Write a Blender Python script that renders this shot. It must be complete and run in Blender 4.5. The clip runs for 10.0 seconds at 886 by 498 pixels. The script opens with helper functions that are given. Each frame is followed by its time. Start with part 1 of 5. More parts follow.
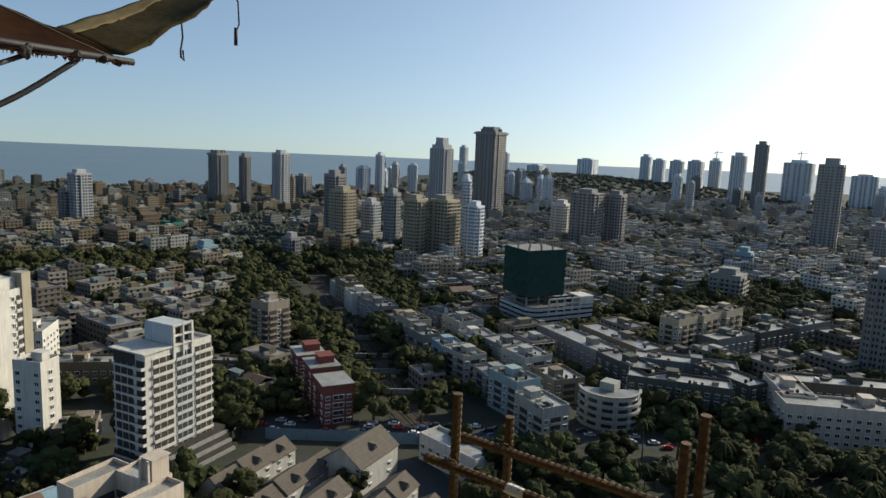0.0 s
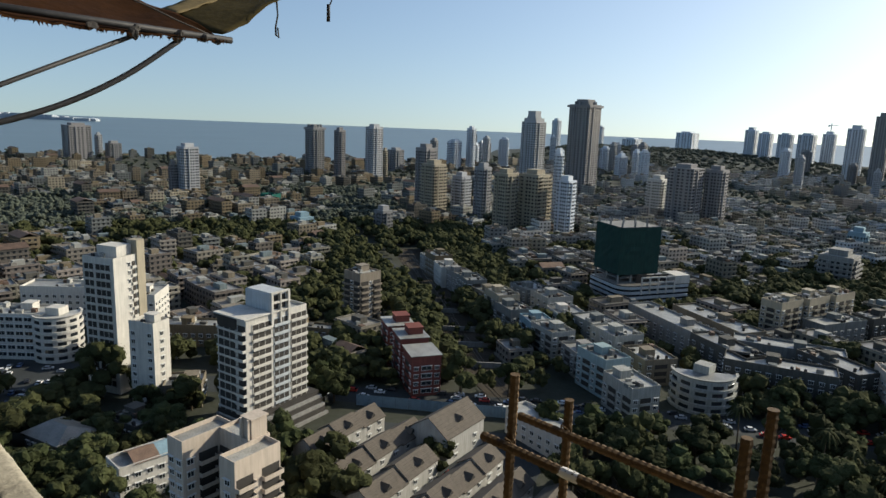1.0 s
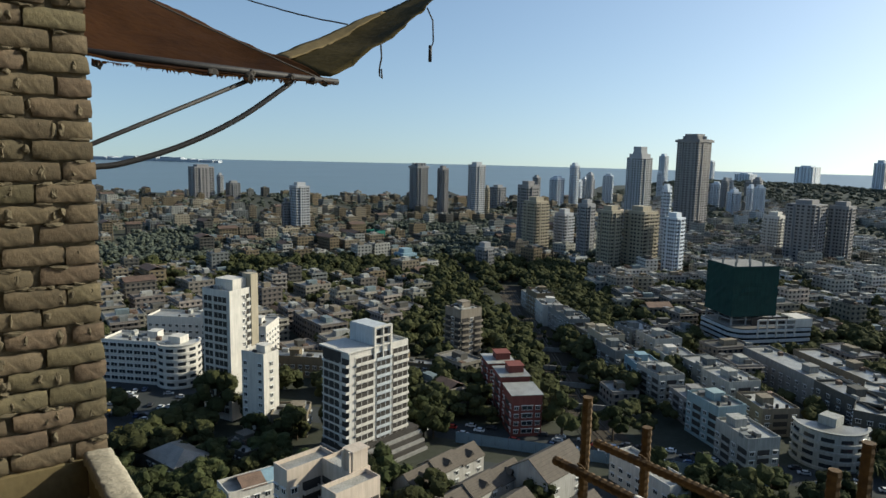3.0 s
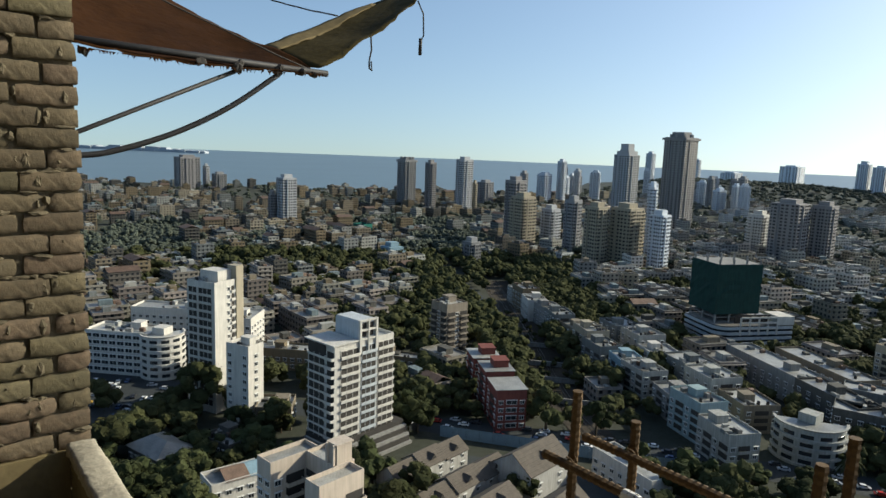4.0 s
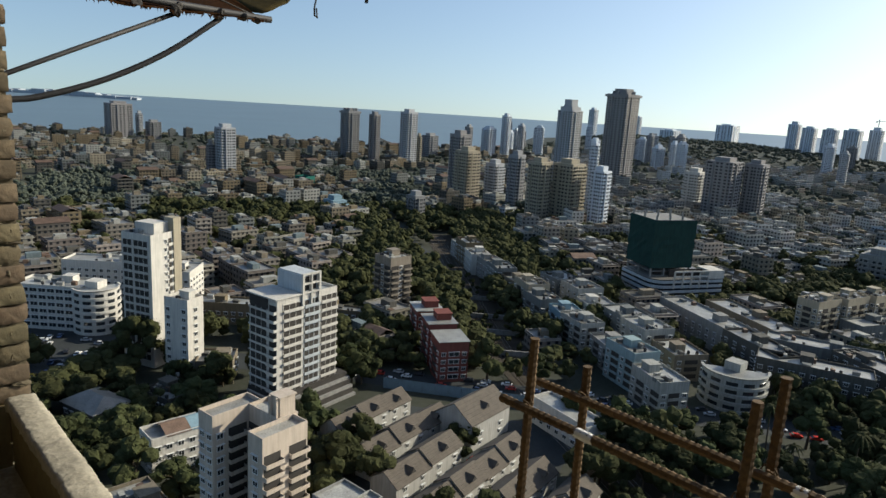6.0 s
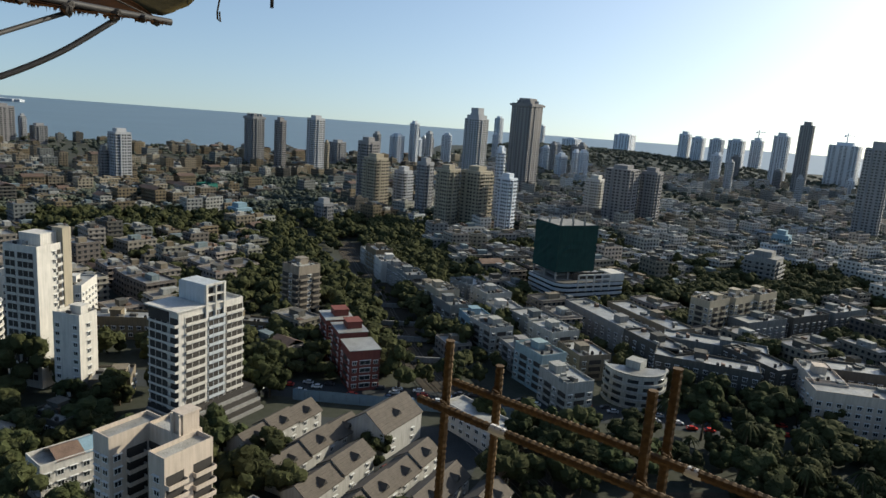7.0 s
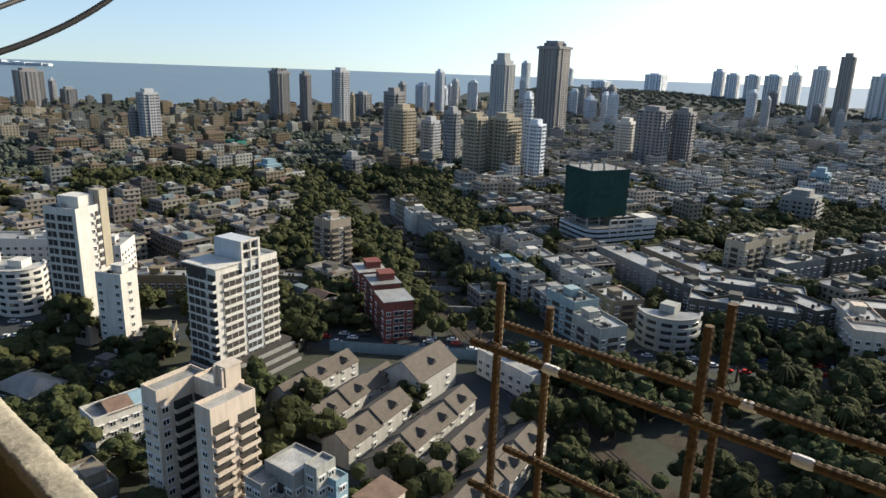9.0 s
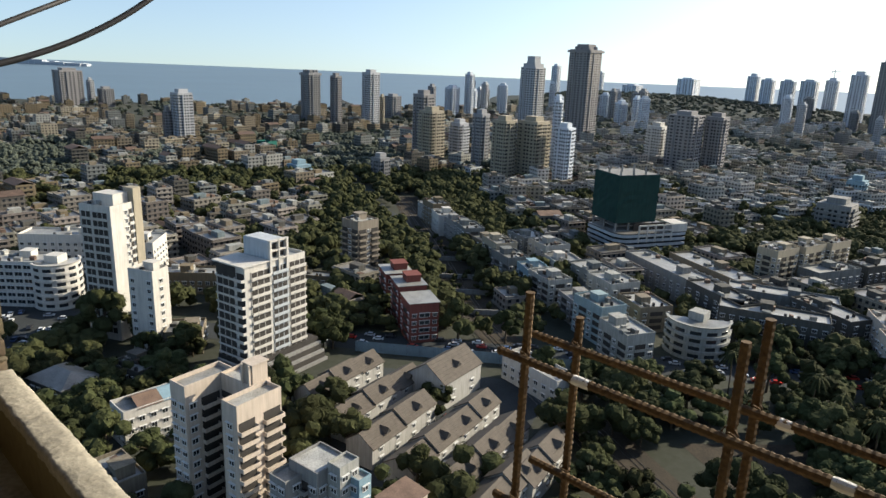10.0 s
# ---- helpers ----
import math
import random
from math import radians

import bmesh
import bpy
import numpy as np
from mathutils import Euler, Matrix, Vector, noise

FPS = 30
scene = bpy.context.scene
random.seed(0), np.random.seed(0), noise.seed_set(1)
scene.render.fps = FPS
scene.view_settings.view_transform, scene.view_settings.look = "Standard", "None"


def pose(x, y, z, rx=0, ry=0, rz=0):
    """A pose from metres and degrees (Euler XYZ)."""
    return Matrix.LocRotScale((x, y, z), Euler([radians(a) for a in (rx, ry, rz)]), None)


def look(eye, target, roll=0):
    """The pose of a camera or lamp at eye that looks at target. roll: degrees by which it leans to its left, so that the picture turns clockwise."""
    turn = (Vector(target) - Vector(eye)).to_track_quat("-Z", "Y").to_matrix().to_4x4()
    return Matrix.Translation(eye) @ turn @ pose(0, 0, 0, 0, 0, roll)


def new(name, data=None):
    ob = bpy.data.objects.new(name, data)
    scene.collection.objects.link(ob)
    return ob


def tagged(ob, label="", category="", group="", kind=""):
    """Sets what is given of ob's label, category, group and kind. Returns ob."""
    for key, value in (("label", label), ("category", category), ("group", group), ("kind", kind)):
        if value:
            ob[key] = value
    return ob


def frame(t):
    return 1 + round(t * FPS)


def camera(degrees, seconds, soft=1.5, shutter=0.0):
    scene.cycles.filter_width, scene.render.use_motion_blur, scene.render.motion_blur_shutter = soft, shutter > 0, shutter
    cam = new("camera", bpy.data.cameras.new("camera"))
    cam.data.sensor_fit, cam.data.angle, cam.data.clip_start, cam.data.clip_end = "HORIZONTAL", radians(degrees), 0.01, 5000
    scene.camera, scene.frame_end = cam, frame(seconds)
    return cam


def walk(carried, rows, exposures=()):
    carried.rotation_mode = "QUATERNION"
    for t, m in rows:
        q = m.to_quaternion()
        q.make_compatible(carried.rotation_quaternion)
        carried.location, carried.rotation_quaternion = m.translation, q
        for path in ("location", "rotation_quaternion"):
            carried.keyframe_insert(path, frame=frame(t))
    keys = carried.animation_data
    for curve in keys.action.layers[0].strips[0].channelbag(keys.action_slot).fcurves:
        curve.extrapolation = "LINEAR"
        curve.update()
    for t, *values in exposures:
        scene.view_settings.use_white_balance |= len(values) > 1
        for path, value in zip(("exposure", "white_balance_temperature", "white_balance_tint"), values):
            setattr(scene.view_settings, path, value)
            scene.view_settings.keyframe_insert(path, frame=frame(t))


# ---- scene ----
EYE = 105.0

cam = camera(66.14, 10.0)
PATH = [
    (0.0, pose(0.005, -0.041, EYE + 0.019, 81.28, -2.34, 0.50)),
    (0.5, pose(0.032, -0.029, EYE + 0.035, 83.48, -2.18, 7.86)),
    (1.0, pose(0.042, -0.034, EYE + 0.026, 78.84, -2.07, 8.10)),
    (1.5, pose(0.046, -0.058, EYE + 0.024, 80.67, -1.67, 11.33)),
    (2.0, pose(0.055, -0.058, EYE + 0.020, 82.20, -1.23, 13.64)),
    (2.5, pose(0.076, -0.036, EYE + 0.007, 81.60, -1.35, 15.69)),
    (2.7, pose(0.081, -0.036, EYE + 0.006, 81.74, -1.15, 16.64)),
    (4.0, pose(0.074, -0.037, EYE + 0.003, 81.25, -2.10, 15.61)),
    (4.5, pose(0.061, -0.049, EYE + 0.004, 80.95, -2.31, 14.01)),
    (5.0, pose(0.054, -0.051, EYE + 0.005, 79.93, -2.43, 13.02)),
    (5.5, pose(0.054, -0.061, EYE + 0.005, 79.61, -2.78, 11.92)),
    (5.7, pose(0.055, -0.060, EYE + 0.003, 77.59, -3.01, 11.46)),
    (6.8, pose(0.054, -0.093, EYE + 0.010, 78.22, -3.53, 6.49)),
    (7.0, pose(0.050, -0.097, EYE + 0.010, 78.66, -4.10, 3.42)),
    (7.5, pose(0.043, -0.098, EYE + 0.007, 77.64, -3.66, 1.96)),
    (8.0, pose(0.035, -0.098, EYE + -0.001, 76.16, -3.22, 4.87)),
    (8.5, pose(0.033, -0.105, EYE + -0.007, 74.17, -1.81, 6.84)),
    (9.0, pose(0.025, -0.107, EYE + 0.003, 74.35, -1.79, 5.48)),
    (9.5, pose(0.021, -0.099, EYE + 0.008, 75.38, -1.20, 9.22)),
    (10.0, pose(0.021, -0.095, EYE + 0.006, 74.48, -2.14, 7.92)),
]
walk(cam, PATH, exposures=((0.0, 0.08, 6600, 6), (0.5, -0.08, 6450, 5), (1.0, 0.16, 6550, 7), (2.5, 0.19, 6480, 4), (4.0, 0.30, 6480, 4), (5.5, 0.27, 6500, 6), (7.5, 0.18, 6550, 7), (8.5, 0.36, 6650, 9), (9.0, 0.66, 6650, 9), (10.0, 0.64, 6650, 9)))

# ---- light ----
SUN_AZ, SUN_EL = 58.0, 28.0   # degrees clockwise from +y, and above the horizon
world = bpy.data.worlds.new("sky")
scene.world = world
world.use_nodes = True
wn = world.node_tree
sky = wn.nodes.new("ShaderNodeTexSky")
sky.sky_type = 'NISHITA'
sky.sun_disc = False
sky.sun_elevation, sky.sun_rotation = radians(SUN_EL), radians(SUN_AZ)
sky.air_density, sky.dust_density, sky.ozone_density = 1.0, 1.7, 2.0
# the sea ends a little below the true horizon, so the sky is lowered to meet it
wc = wn.nodes.new("ShaderNodeTexCoord")
ws, wj, wa, wm = wn.nodes.new("ShaderNodeSeparateXYZ"), wn.nodes.new("ShaderNodeCombineXYZ"), wn.nodes.new("ShaderNodeMath"), wn.nodes.new("ShaderNodeMath")
wa.operation, wa.inputs[1].default_value = 'ADD', 0.10
wm.operation, wm.inputs[1].default_value = 'MAXIMUM', 0.012
wn.links.new(wc.outputs["Generated"], ws.inputs[0])
wn.links.new(ws.outputs[0], wj.inputs[0]); wn.links.new(ws.outputs[1], wj.inputs[1]); wn.links.new(ws.outputs[2], wa.inputs[0])
wn.links.new(wa.outputs[0], wm.inputs[0]); wn.links.new(wm.outputs[0], wj.inputs[2]); wn.links.new(wj.outputs[0], sky.inputs[0])
wn.links.new(sky.outputs[0], wn.nodes["Background"].inputs[0])
wn.nodes["Background"].inputs[1].default_value = 0.14
sun = new("sun", bpy.data.lights.new("sun", 'SUN'))
sun.data.energy, sun.data.angle, sun.data.color = 5.0, radians(0.6), (1.0, 0.92, 0.77)
_sd = Vector((math.sin(radians(SUN_AZ)) * math.cos(radians(SUN_EL)), math.cos(radians(SUN_AZ)) * math.cos(radians(SUN_EL)), math.sin(radians(SUN_EL))))
sun.matrix_world = look(_sd * 300 + Vector((0, 0, 200)), (0, 0, 200))

# ---- materials ----
def material(name, color, rough=0.85, vary=0.25, scale=1.0, streak=0.0, bump=0.0, metal=0.0, hue=0.0, color2=None, spec=0.3, detail=8.0, tone=0.0):
    """Two scales of noise over a base colour; streak: rain marks down walls; hue and tone: change from object to object."""
    m = bpy.data.materials.new(name)
    m.use_nodes = True
    nt = m.node_tree
    N, L = nt.nodes.new, nt.links.new
    b = nt.nodes["Principled BSDF"]
    tc = N("ShaderNodeTexCoord")
    n1 = N("ShaderNodeTexNoise"); n1.inputs["Scale"].default_value = 0.35 * scale; n1.inputs["Detail"].default_value = 3
    n2 = N("ShaderNodeTexNoise"); n2.inputs["Scale"].default_value = 4.0 * scale; n2.inputs["Detail"].default_value = detail
    L(tc.outputs["Object"], n1.inputs["Vector"]); L(tc.outputs["Object"], n2.inputs["Vector"])
    add = N("ShaderNodeMath"); add.operation = 'MULTIPLY_ADD'; add.inputs[1].default_value = 0.5
    L(n2.outputs["Fac"], add.inputs[0])
    half = N("ShaderNodeMath"); half.operation = 'MULTIPLY'; half.inputs[1].default_value = 0.5
    L(n1.outputs["Fac"], half.inputs[0]); L(half.outputs[0], add.inputs[2])
    fac = add.outputs[0]
    if streak:
        mp = N("ShaderNodeMapping"); mp.inputs["Scale"].default_value = (0.9, 0.9, 0.07)
        L(tc.outputs["Object"], mp.inputs["Vector"])
        n3 = N("ShaderNodeTexNoise"); n3.inputs["Scale"].default_value = 1.6; n3.inputs["Detail"].default_value = 6
        L(mp.outputs[0], n3.inputs["Vector"])
        mx = N("ShaderNodeMix"); mx.inputs[0].default_value = streak
        L(fac, mx.inputs[2]); L(n3.outputs["Fac"], mx.inputs[3]); fac = mx.outputs[0]
    ramp = N("ShaderNodeValToRGB")
    c = Vector(color)
    lo = Vector(color2) if color2 else c * (1 - vary)
    ramp.color_ramp.elements[0].position, ramp.color_ramp.elements[1].position = 0.34, 0.66
    ramp.color_ramp.elements[0].color, ramp.color_ramp.elements[1].color = (*lo, 1), (*(c * (1 + vary * 0.25)), 1)
    L(fac, ramp.inputs[0])
    out = ramp.outputs[0]
    if hue or tone:
        oi = N("ShaderNodeObjectInfo")
        hs = N("ShaderNodeHueSaturation")
        for key, amount, mid in (("Hue", hue, 0.5), ("Value", tone, 1.0)):
            mr = N("ShaderNodeMapRange"); mr.inputs[3].default_value, mr.inputs[4].default_value = mid - amount, mid + amount
            if key == "Value":
                w = N("ShaderNodeMath"); w.operation = 'MULTIPLY'; w.inputs[1].default_value = 7.31
                fr = N("ShaderNodeMath"); fr.operation = 'FRACT'
                L(oi.outputs["Random"], w.inputs[0]); L(w.outputs[0], fr.inputs[0]); L(fr.outputs[0], mr.inputs[0])
            else:
                L(oi.outputs["Random"], mr.inputs[0])
            L(mr.outputs[0], hs.inputs[key])
        L(out, hs.inputs["Color"]); out = hs.outputs[0]
    L(out, b.inputs["Base Color"])
    b.inputs["Roughness"].default_value, b.inputs["Metallic"].default_value = rough, metal
    b.inputs["Specular IOR Level"].default_value = spec
    if bump:
        bp = N("ShaderNodeBump"); bp.inputs["Strength"].default_value = bump; bp.inputs["Distance"].default_value = 0.045 / scale
        L(n2.outputs["Fac"], bp.inputs["Height"]); L(bp.outputs[0], b.inputs["Normal"])
    return m


WHITE = material("white_painted_plaster", (0.53, 0.505, 0.455), 0.8, 0.3, 1, 0.5)
PINK = material("pale_pink_plaster", (0.50, 0.42, 0.34), 0.85, 0.25, 1, 0.6)
CREAM = material("cream_plaster", (0.33, 0.29, 0.215), 0.85, 0.3, 1, 0.6)
GREYP = material("weathered_grey_plaster", (0.24, 0.235, 0.22), 0.9, 0.35, 1, 0.6)
OLD = material("old_brown_concrete", (0.24, 0.205, 0.16), 0.9, 0.4, 1, 0.6)
REDP = material("red_painted_wall", (0.17, 0.052, 0.04), 0.85, 0.3, 1, 0.5)
TEAL = material("teal_painted_wall", (0.25, 0.33, 0.34), 0.85, 0.3, 1, 0.5)
BLUEP = material("light_blue_painted_wall", (0.20, 0.30, 0.35), 0.85, 0.3, 1, 0.5)
HOUSES_M = [material("house_plaster_" + k, col, 0.9, 0.4, 1, 0.6) for k, col in (("grey", (0.165, 0.175, 0.168)), ("tan", (0.195, 0.165, 0.12)), ("pale", (0.33, 0.33, 0.30)), ("ochre", (0.17, 0.135, 0.085)), ("bluish", (0.15, 0.19, 0.2)), ("brown", (0.085, 0.082, 0.072)))]
HOUSE = material("mixed_house_plaster", (0.215, 0.195, 0.165), 0.9, 0.35, 1, 0.6, hue=0.035, tone=0.45)
TOWERP = material("tower_plaster", (0.24, 0.24, 0.24), 0.8, 0.2, 0.4, 0.5, hue=0.03, tone=0.25)
ROOFC = material("dirty_roof_screed", (0.20, 0.188, 0.165), 0.4, 0.5, 0.8, tone=0.35, spec=0.6)
ROOFW = material("pale_roof_screed", (0.34, 0.335, 0.305), 0.42, 0.6, 0.6, tone=0.3, spec=0.6)
ROOFT = material("brown_shingle", (0.105, 0.088, 0.07), 0.85, 0.3, 2.0, bump=0.3)
ROOFS = material("rusty_sheet_roof", (0.16, 0.105, 0.075), 0.7, 0.5, 1.0, tone=0.3)
GLASS = material("dark_window_glass", (0.025, 0.03, 0.035), 0.15, 0.4, 0.5, spec=0.5)
# dark colour stands in for the shade inside recesses, on solid sheets
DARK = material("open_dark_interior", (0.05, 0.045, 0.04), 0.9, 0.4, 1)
FRAME = material("pale_window_frame", (0.6, 0.6, 0.58), 0.6, 0.2, 1)
LEAF = material("leaf_green", (0.044, 0.050, 0.021), 0.95, 0.45, 1.2, hue=0.025, tone=0.35, spec=0.08)
# far leaves paler and bluer than LEAF: distance haze put into their colour
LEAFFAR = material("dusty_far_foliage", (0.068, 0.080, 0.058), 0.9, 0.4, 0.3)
# coast bleached towards sky grey, its haze held in the colour too
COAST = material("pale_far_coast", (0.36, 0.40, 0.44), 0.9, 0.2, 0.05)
BARK = material("bark", (0.10, 0.075, 0.05), 0.95, 0.4, 3, bump=0.5)
GROUND = material("dusty_ground", (0.043, 0.045, 0.035), 0.95, 0.5, 0.12, color2=(0.028, 0.032, 0.018))
ASPHALT = material("asphalt", (0.038, 0.043, 0.044), 0.9, 0.35, 0.3)
BALLAST = material("railway_ballast", (0.058, 0.044, 0.029), 0.95, 0.6, 0.5, color2=(0.018, 0.016, 0.011))
STEEL = material("rail_steel", (0.25, 0.22, 0.2), 0.4, 0.3, 1, metal=0.8)
NETTING = material("green_debris_netting", (0.009, 0.042, 0.036), 0.9, 0.45, 0.5, 0.5)
TANK = material("black_water_tank", (0.03, 0.03, 0.033), 0.6, 0.3, 1)
# hill green greyed towards blue, some haze mixed into the colour
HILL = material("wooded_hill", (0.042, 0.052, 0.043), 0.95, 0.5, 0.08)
SEA = material("sea_water", (0.095, 0.135, 0.15), 0.35, 0.2, 0.01, spec=0.5)
CARP = material("car_paint", (0.55, 0.55, 0.55), 0.3, 0.1, 1, hue=0.5, tone=0.5)
RUBBER = material("rubber", (0.02, 0.02, 0.02), 0.9, 0.2, 1)
MORTAR = material("rough_mortar", (0.12, 0.098, 0.062), 0.95, 0.45, 10, bump=0.9)
BRICK = material("dusty_brick", (0.138, 0.106, 0.064), 0.95, 0.4, 9, bump=1.0, hue=0.02, tone=0.22, color2=(0.078, 0.063, 0.041))
CONC = material("rough_concrete", (0.33, 0.295, 0.225), 0.95, 0.45, 12, bump=1.0)
OCHRE = material("ochre_plaster", (0.17, 0.132, 0.065), 0.9, 0.25, 6, bump=0.4)
RUST = material("rusted_reinforcing_steel", (0.115, 0.066, 0.024), 0.8, 0.5, 40, bump=0.6, spec=0.4)
CEMENT = material("dried_cement_splash", (0.72, 0.70, 0.66), 0.9, 0.2, 30, bump=0.6)
TARP = material("brown_tarpaulin", (0.036, 0.0145, 0.004), 0.85, 0.4, 3, bump=0.5, spec=0.05)
# lighter copy of the olive canvas, sunlight painted in as tan
TARP2_LIT = material("faded_tan_canvas", (0.15, 0.115, 0.06), 0.85, 0.3, 3, bump=0.4, spec=0.05)
TARP2 = material("olive_tarpaulin", (0.05, 0.038, 0.014), 0.85, 0.35, 3, bump=0.5, spec=0.05)
POLE = material("weathered_steel_tube", (0.038, 0.037, 0.038), 0.6, 0.35, 8, metal=0.4)
ROPE = material("dark_rope", (0.05, 0.045, 0.04), 0.9, 0.3, 40)
PALEB = material("pale_blue_grey_plaster", (0.43, 0.46, 0.475), 0.8, 0.3, 1, 0.5)
NETTEAL = material("teal_debris_netting", (0.012, 0.12, 0.095), 0.9, 0.4, 0.6, 0.4)
RAILP = material("blue_painted_steel", (0.16, 0.24, 0.30), 0.6, 0.3, 1)


# ---- mesh helpers ----
def mesh_of(bm, name, mats):
    me = bpy.data.meshes.new(name)
    bmesh.ops.recalc_face_normals(bm, faces=bm.faces[:])
    bm.to_mesh(me)
    bm.free()
    for m in (mats if isinstance(mats, (list, tuple)) else [mats]):
        me.materials.append(m)
    return me


def part(name, bm, mat, parent=None, label=""):
    ob = new(name, mesh_of(bm, name, mat) if isinstance(bm, bmesh.types.BMesh) else bm)
    ob.parent = parent
    if label:
        tagged(ob, label)
    return ob


def put(name, me, parent, x, y, z, rz=0.0):
    ob = new(name, me)
    ob.parent = parent
    ob.matrix_basis = pose(x, y, z, 0, 0, rz)
    return ob


def root(name, x, y, z=0.0, rz=0.0, label="", category="", group="", kind=""):
    ob = new(name)
    ob.empty_display_size = 0.5
    ob.matrix_basis = pose(x, y, z, 0, 0, rz)
    return tagged(ob, label, category, group, kind)


def box(bm, x0, x1, y0, y1, z0, z1, mi=0):
    v = [bm.verts.new((x, y, z)) for z in (z0, z1) for y in (y0, y1) for x in (x0, x1)]
    for q in ((0, 2, 3, 1), (4, 5, 7, 6), (0, 1, 5, 4), (2, 6, 7, 3), (0, 4, 6, 2), (1, 3, 7, 5)):
        f = bm.faces.new([v[i] for i in q]); f.material_index = mi
    return v


def prism(bm, pts, z0, z1, mi=0):
    lo = [bm.verts.new((x, y, z0)) for x, y in pts]
    hi = [bm.verts.new((x, y, z1)) for x, y in pts]
    n = len(pts)
    for i in range(n):
        f = bm.faces.new((lo[i], lo[(i + 1) % n], hi[(i + 1) % n], hi[i])); f.material_index = mi
    bm.faces.new(hi).material_index = mi
    bm.faces.new(lo[::-1]).material_index = mi


def tube(bm, pts, r, sides=10, mi=0, cap=True):
    """A tube along points; r: one radius or one a point."""
    rings = []
    for i, p in enumerate(pts):
        p = Vector(p)
        d = (Vector(pts[min(i + 1, len(pts) - 1)]) - Vector(pts[max(i - 1, 0)])).normalized()
        a = d.orthogonal().normalized() if abs(d.z) < 0.95 else d.cross(Vector((1, 0, 0))).normalized()
        if abs(d.z) < 0.95:
            a = d.cross(Vector((0, 0, 1))).normalized()
        b = d.cross(a)
        rr = r[i] if isinstance(r, (list, tuple)) else r
        rings.append([bm.verts.new(p + rr * (math.cos(k * 2 * math.pi / sides) * a + math.sin(k * 2 * math.pi / sides) * b)) for k in range(sides)])
    for s, t in zip(rings, rings[1:]):
        for k in range(sides):
            bm.faces.new((s[k], s[(k + 1) % sides], t[(k + 1) % sides], t[k])).material_index = mi
    if cap:
        bm.faces.new(rings[0][::-1]).material_index = mi
        bm.faces.new(rings[-1]).material_index = mi


def grid_sheet(bm, rows, mi=0):
    vs = [[bm.verts.new(p) for p in row] for row in rows]
    for a, b in zip(vs, vs[1:]):
        for i in range(len(a) - 1):
            bm.faces.new((a[i], a[i + 1], b[i + 1], b[i])).material_index = mi


def cyl(bm, x, y, z0, z1, r, sides=12, mi=0):
    prism(bm, [(x + r * math.cos(k * 2 * math.pi / sides), y + r * math.sin(k * 2 * math.pi / sides)) for k in range(sides)], z0, z1, mi)


YAW = -36.0
AX, AY = Vector((math.cos(radians(YAW)), math.sin(radians(YAW)))), Vector((-math.sin(radians(YAW)), math.cos(radians(YAW))))


def near_corner(nx, ny, wx, wy, yaw=YAW):
    """The middle of a footprint whose corner towards the camera building stands at nx, ny."""
    a = radians(yaw)
    return nx - wx / 2 * math.cos(a) - wy / 2 * math.sin(a), ny - wx / 2 * math.sin(a) + wy / 2 * math.cos(a)

# ---- ground, sea, hill, roads ----
def flat(name, pts, z, mat, label, category="", kind="structure"):
    bm = bmesh.new()
    bm.faces.new([bm.verts.new((x, y, z)) for x, y in pts])
    return tagged(part(name, bm, mat), label, category, kind=kind)


def strip(name, pts, w, z, mat, label, category):
    bm = bmesh.new()
    rows = []
    for i, p in enumerate(pts):
        d = (Vector(pts[min(i + 1, len(pts) - 1)]) - Vector(pts[max(i - 1, 0)])).normalized()
        nrm = Vector((-d.y, d.x))
        q = Vector(p)
        rows.append([(*(q - nrm * w / 2), z), (*(q + nrm * w / 2), z)])
    grid_sheet(bm, rows)
    return tagged(part(name, bm, mat), label, category, kind="structure")


flat("ground", [(-4800, -600), (4800, -600), (4800, 4900), (-4800, 4900)], 0.0, GROUND, "dusty brown city ground with dry grass patches", "ground")
bm = bmesh.new()
SHORE = [(-4800, 800), (-1500, 1120), (-1000, 1240), (-671, 1324), (-293, 1400), (-60, 1750), (250, 2350), (620, 2300), (900, 2150), (1500, 2200), (4800, 2600)]
grid_sheet(bm, [[(x, y, 0.6) for x, y in SHORE], [(x * 1.0, 4895, 0.6) for x, y in SHORE]])
tagged(part("water", bm, SEA), "calm grey-blue sea out to a hazy horizon", "sea", kind="structure")

ROAD = [(-260, 226), (-140, 232), (-59, 236), (10, 238), (76, 238), (180, 232), (330, 215)]
strip("road", ROAD, 15.0, 0.06, ASPHALT, "busy asphalt road with parked cars and traffic", "road")
RAIL = [(70, 100), (38, 160), (10, 212), (-14, 262), (-34, 320), (-52, 378), (-100, 520), (-190, 760), (-215, 900)]
strip("railway_bed", RAIL[:4], 15.0, 0.04, BALLAST, "dark brown railway bed with worn tracks", "railway")
strip("railway_yard", RAIL[3:7], 20.0, 0.04, BALLAST, "dark brown railway bed with several tracks", "railway")
strip("side_road", [(-58, 380), (-82, 427), (-127, 513), (-190, 640)], 8.0, 0.07, ASPHALT, "tree-lined asphalt road running away", "road")

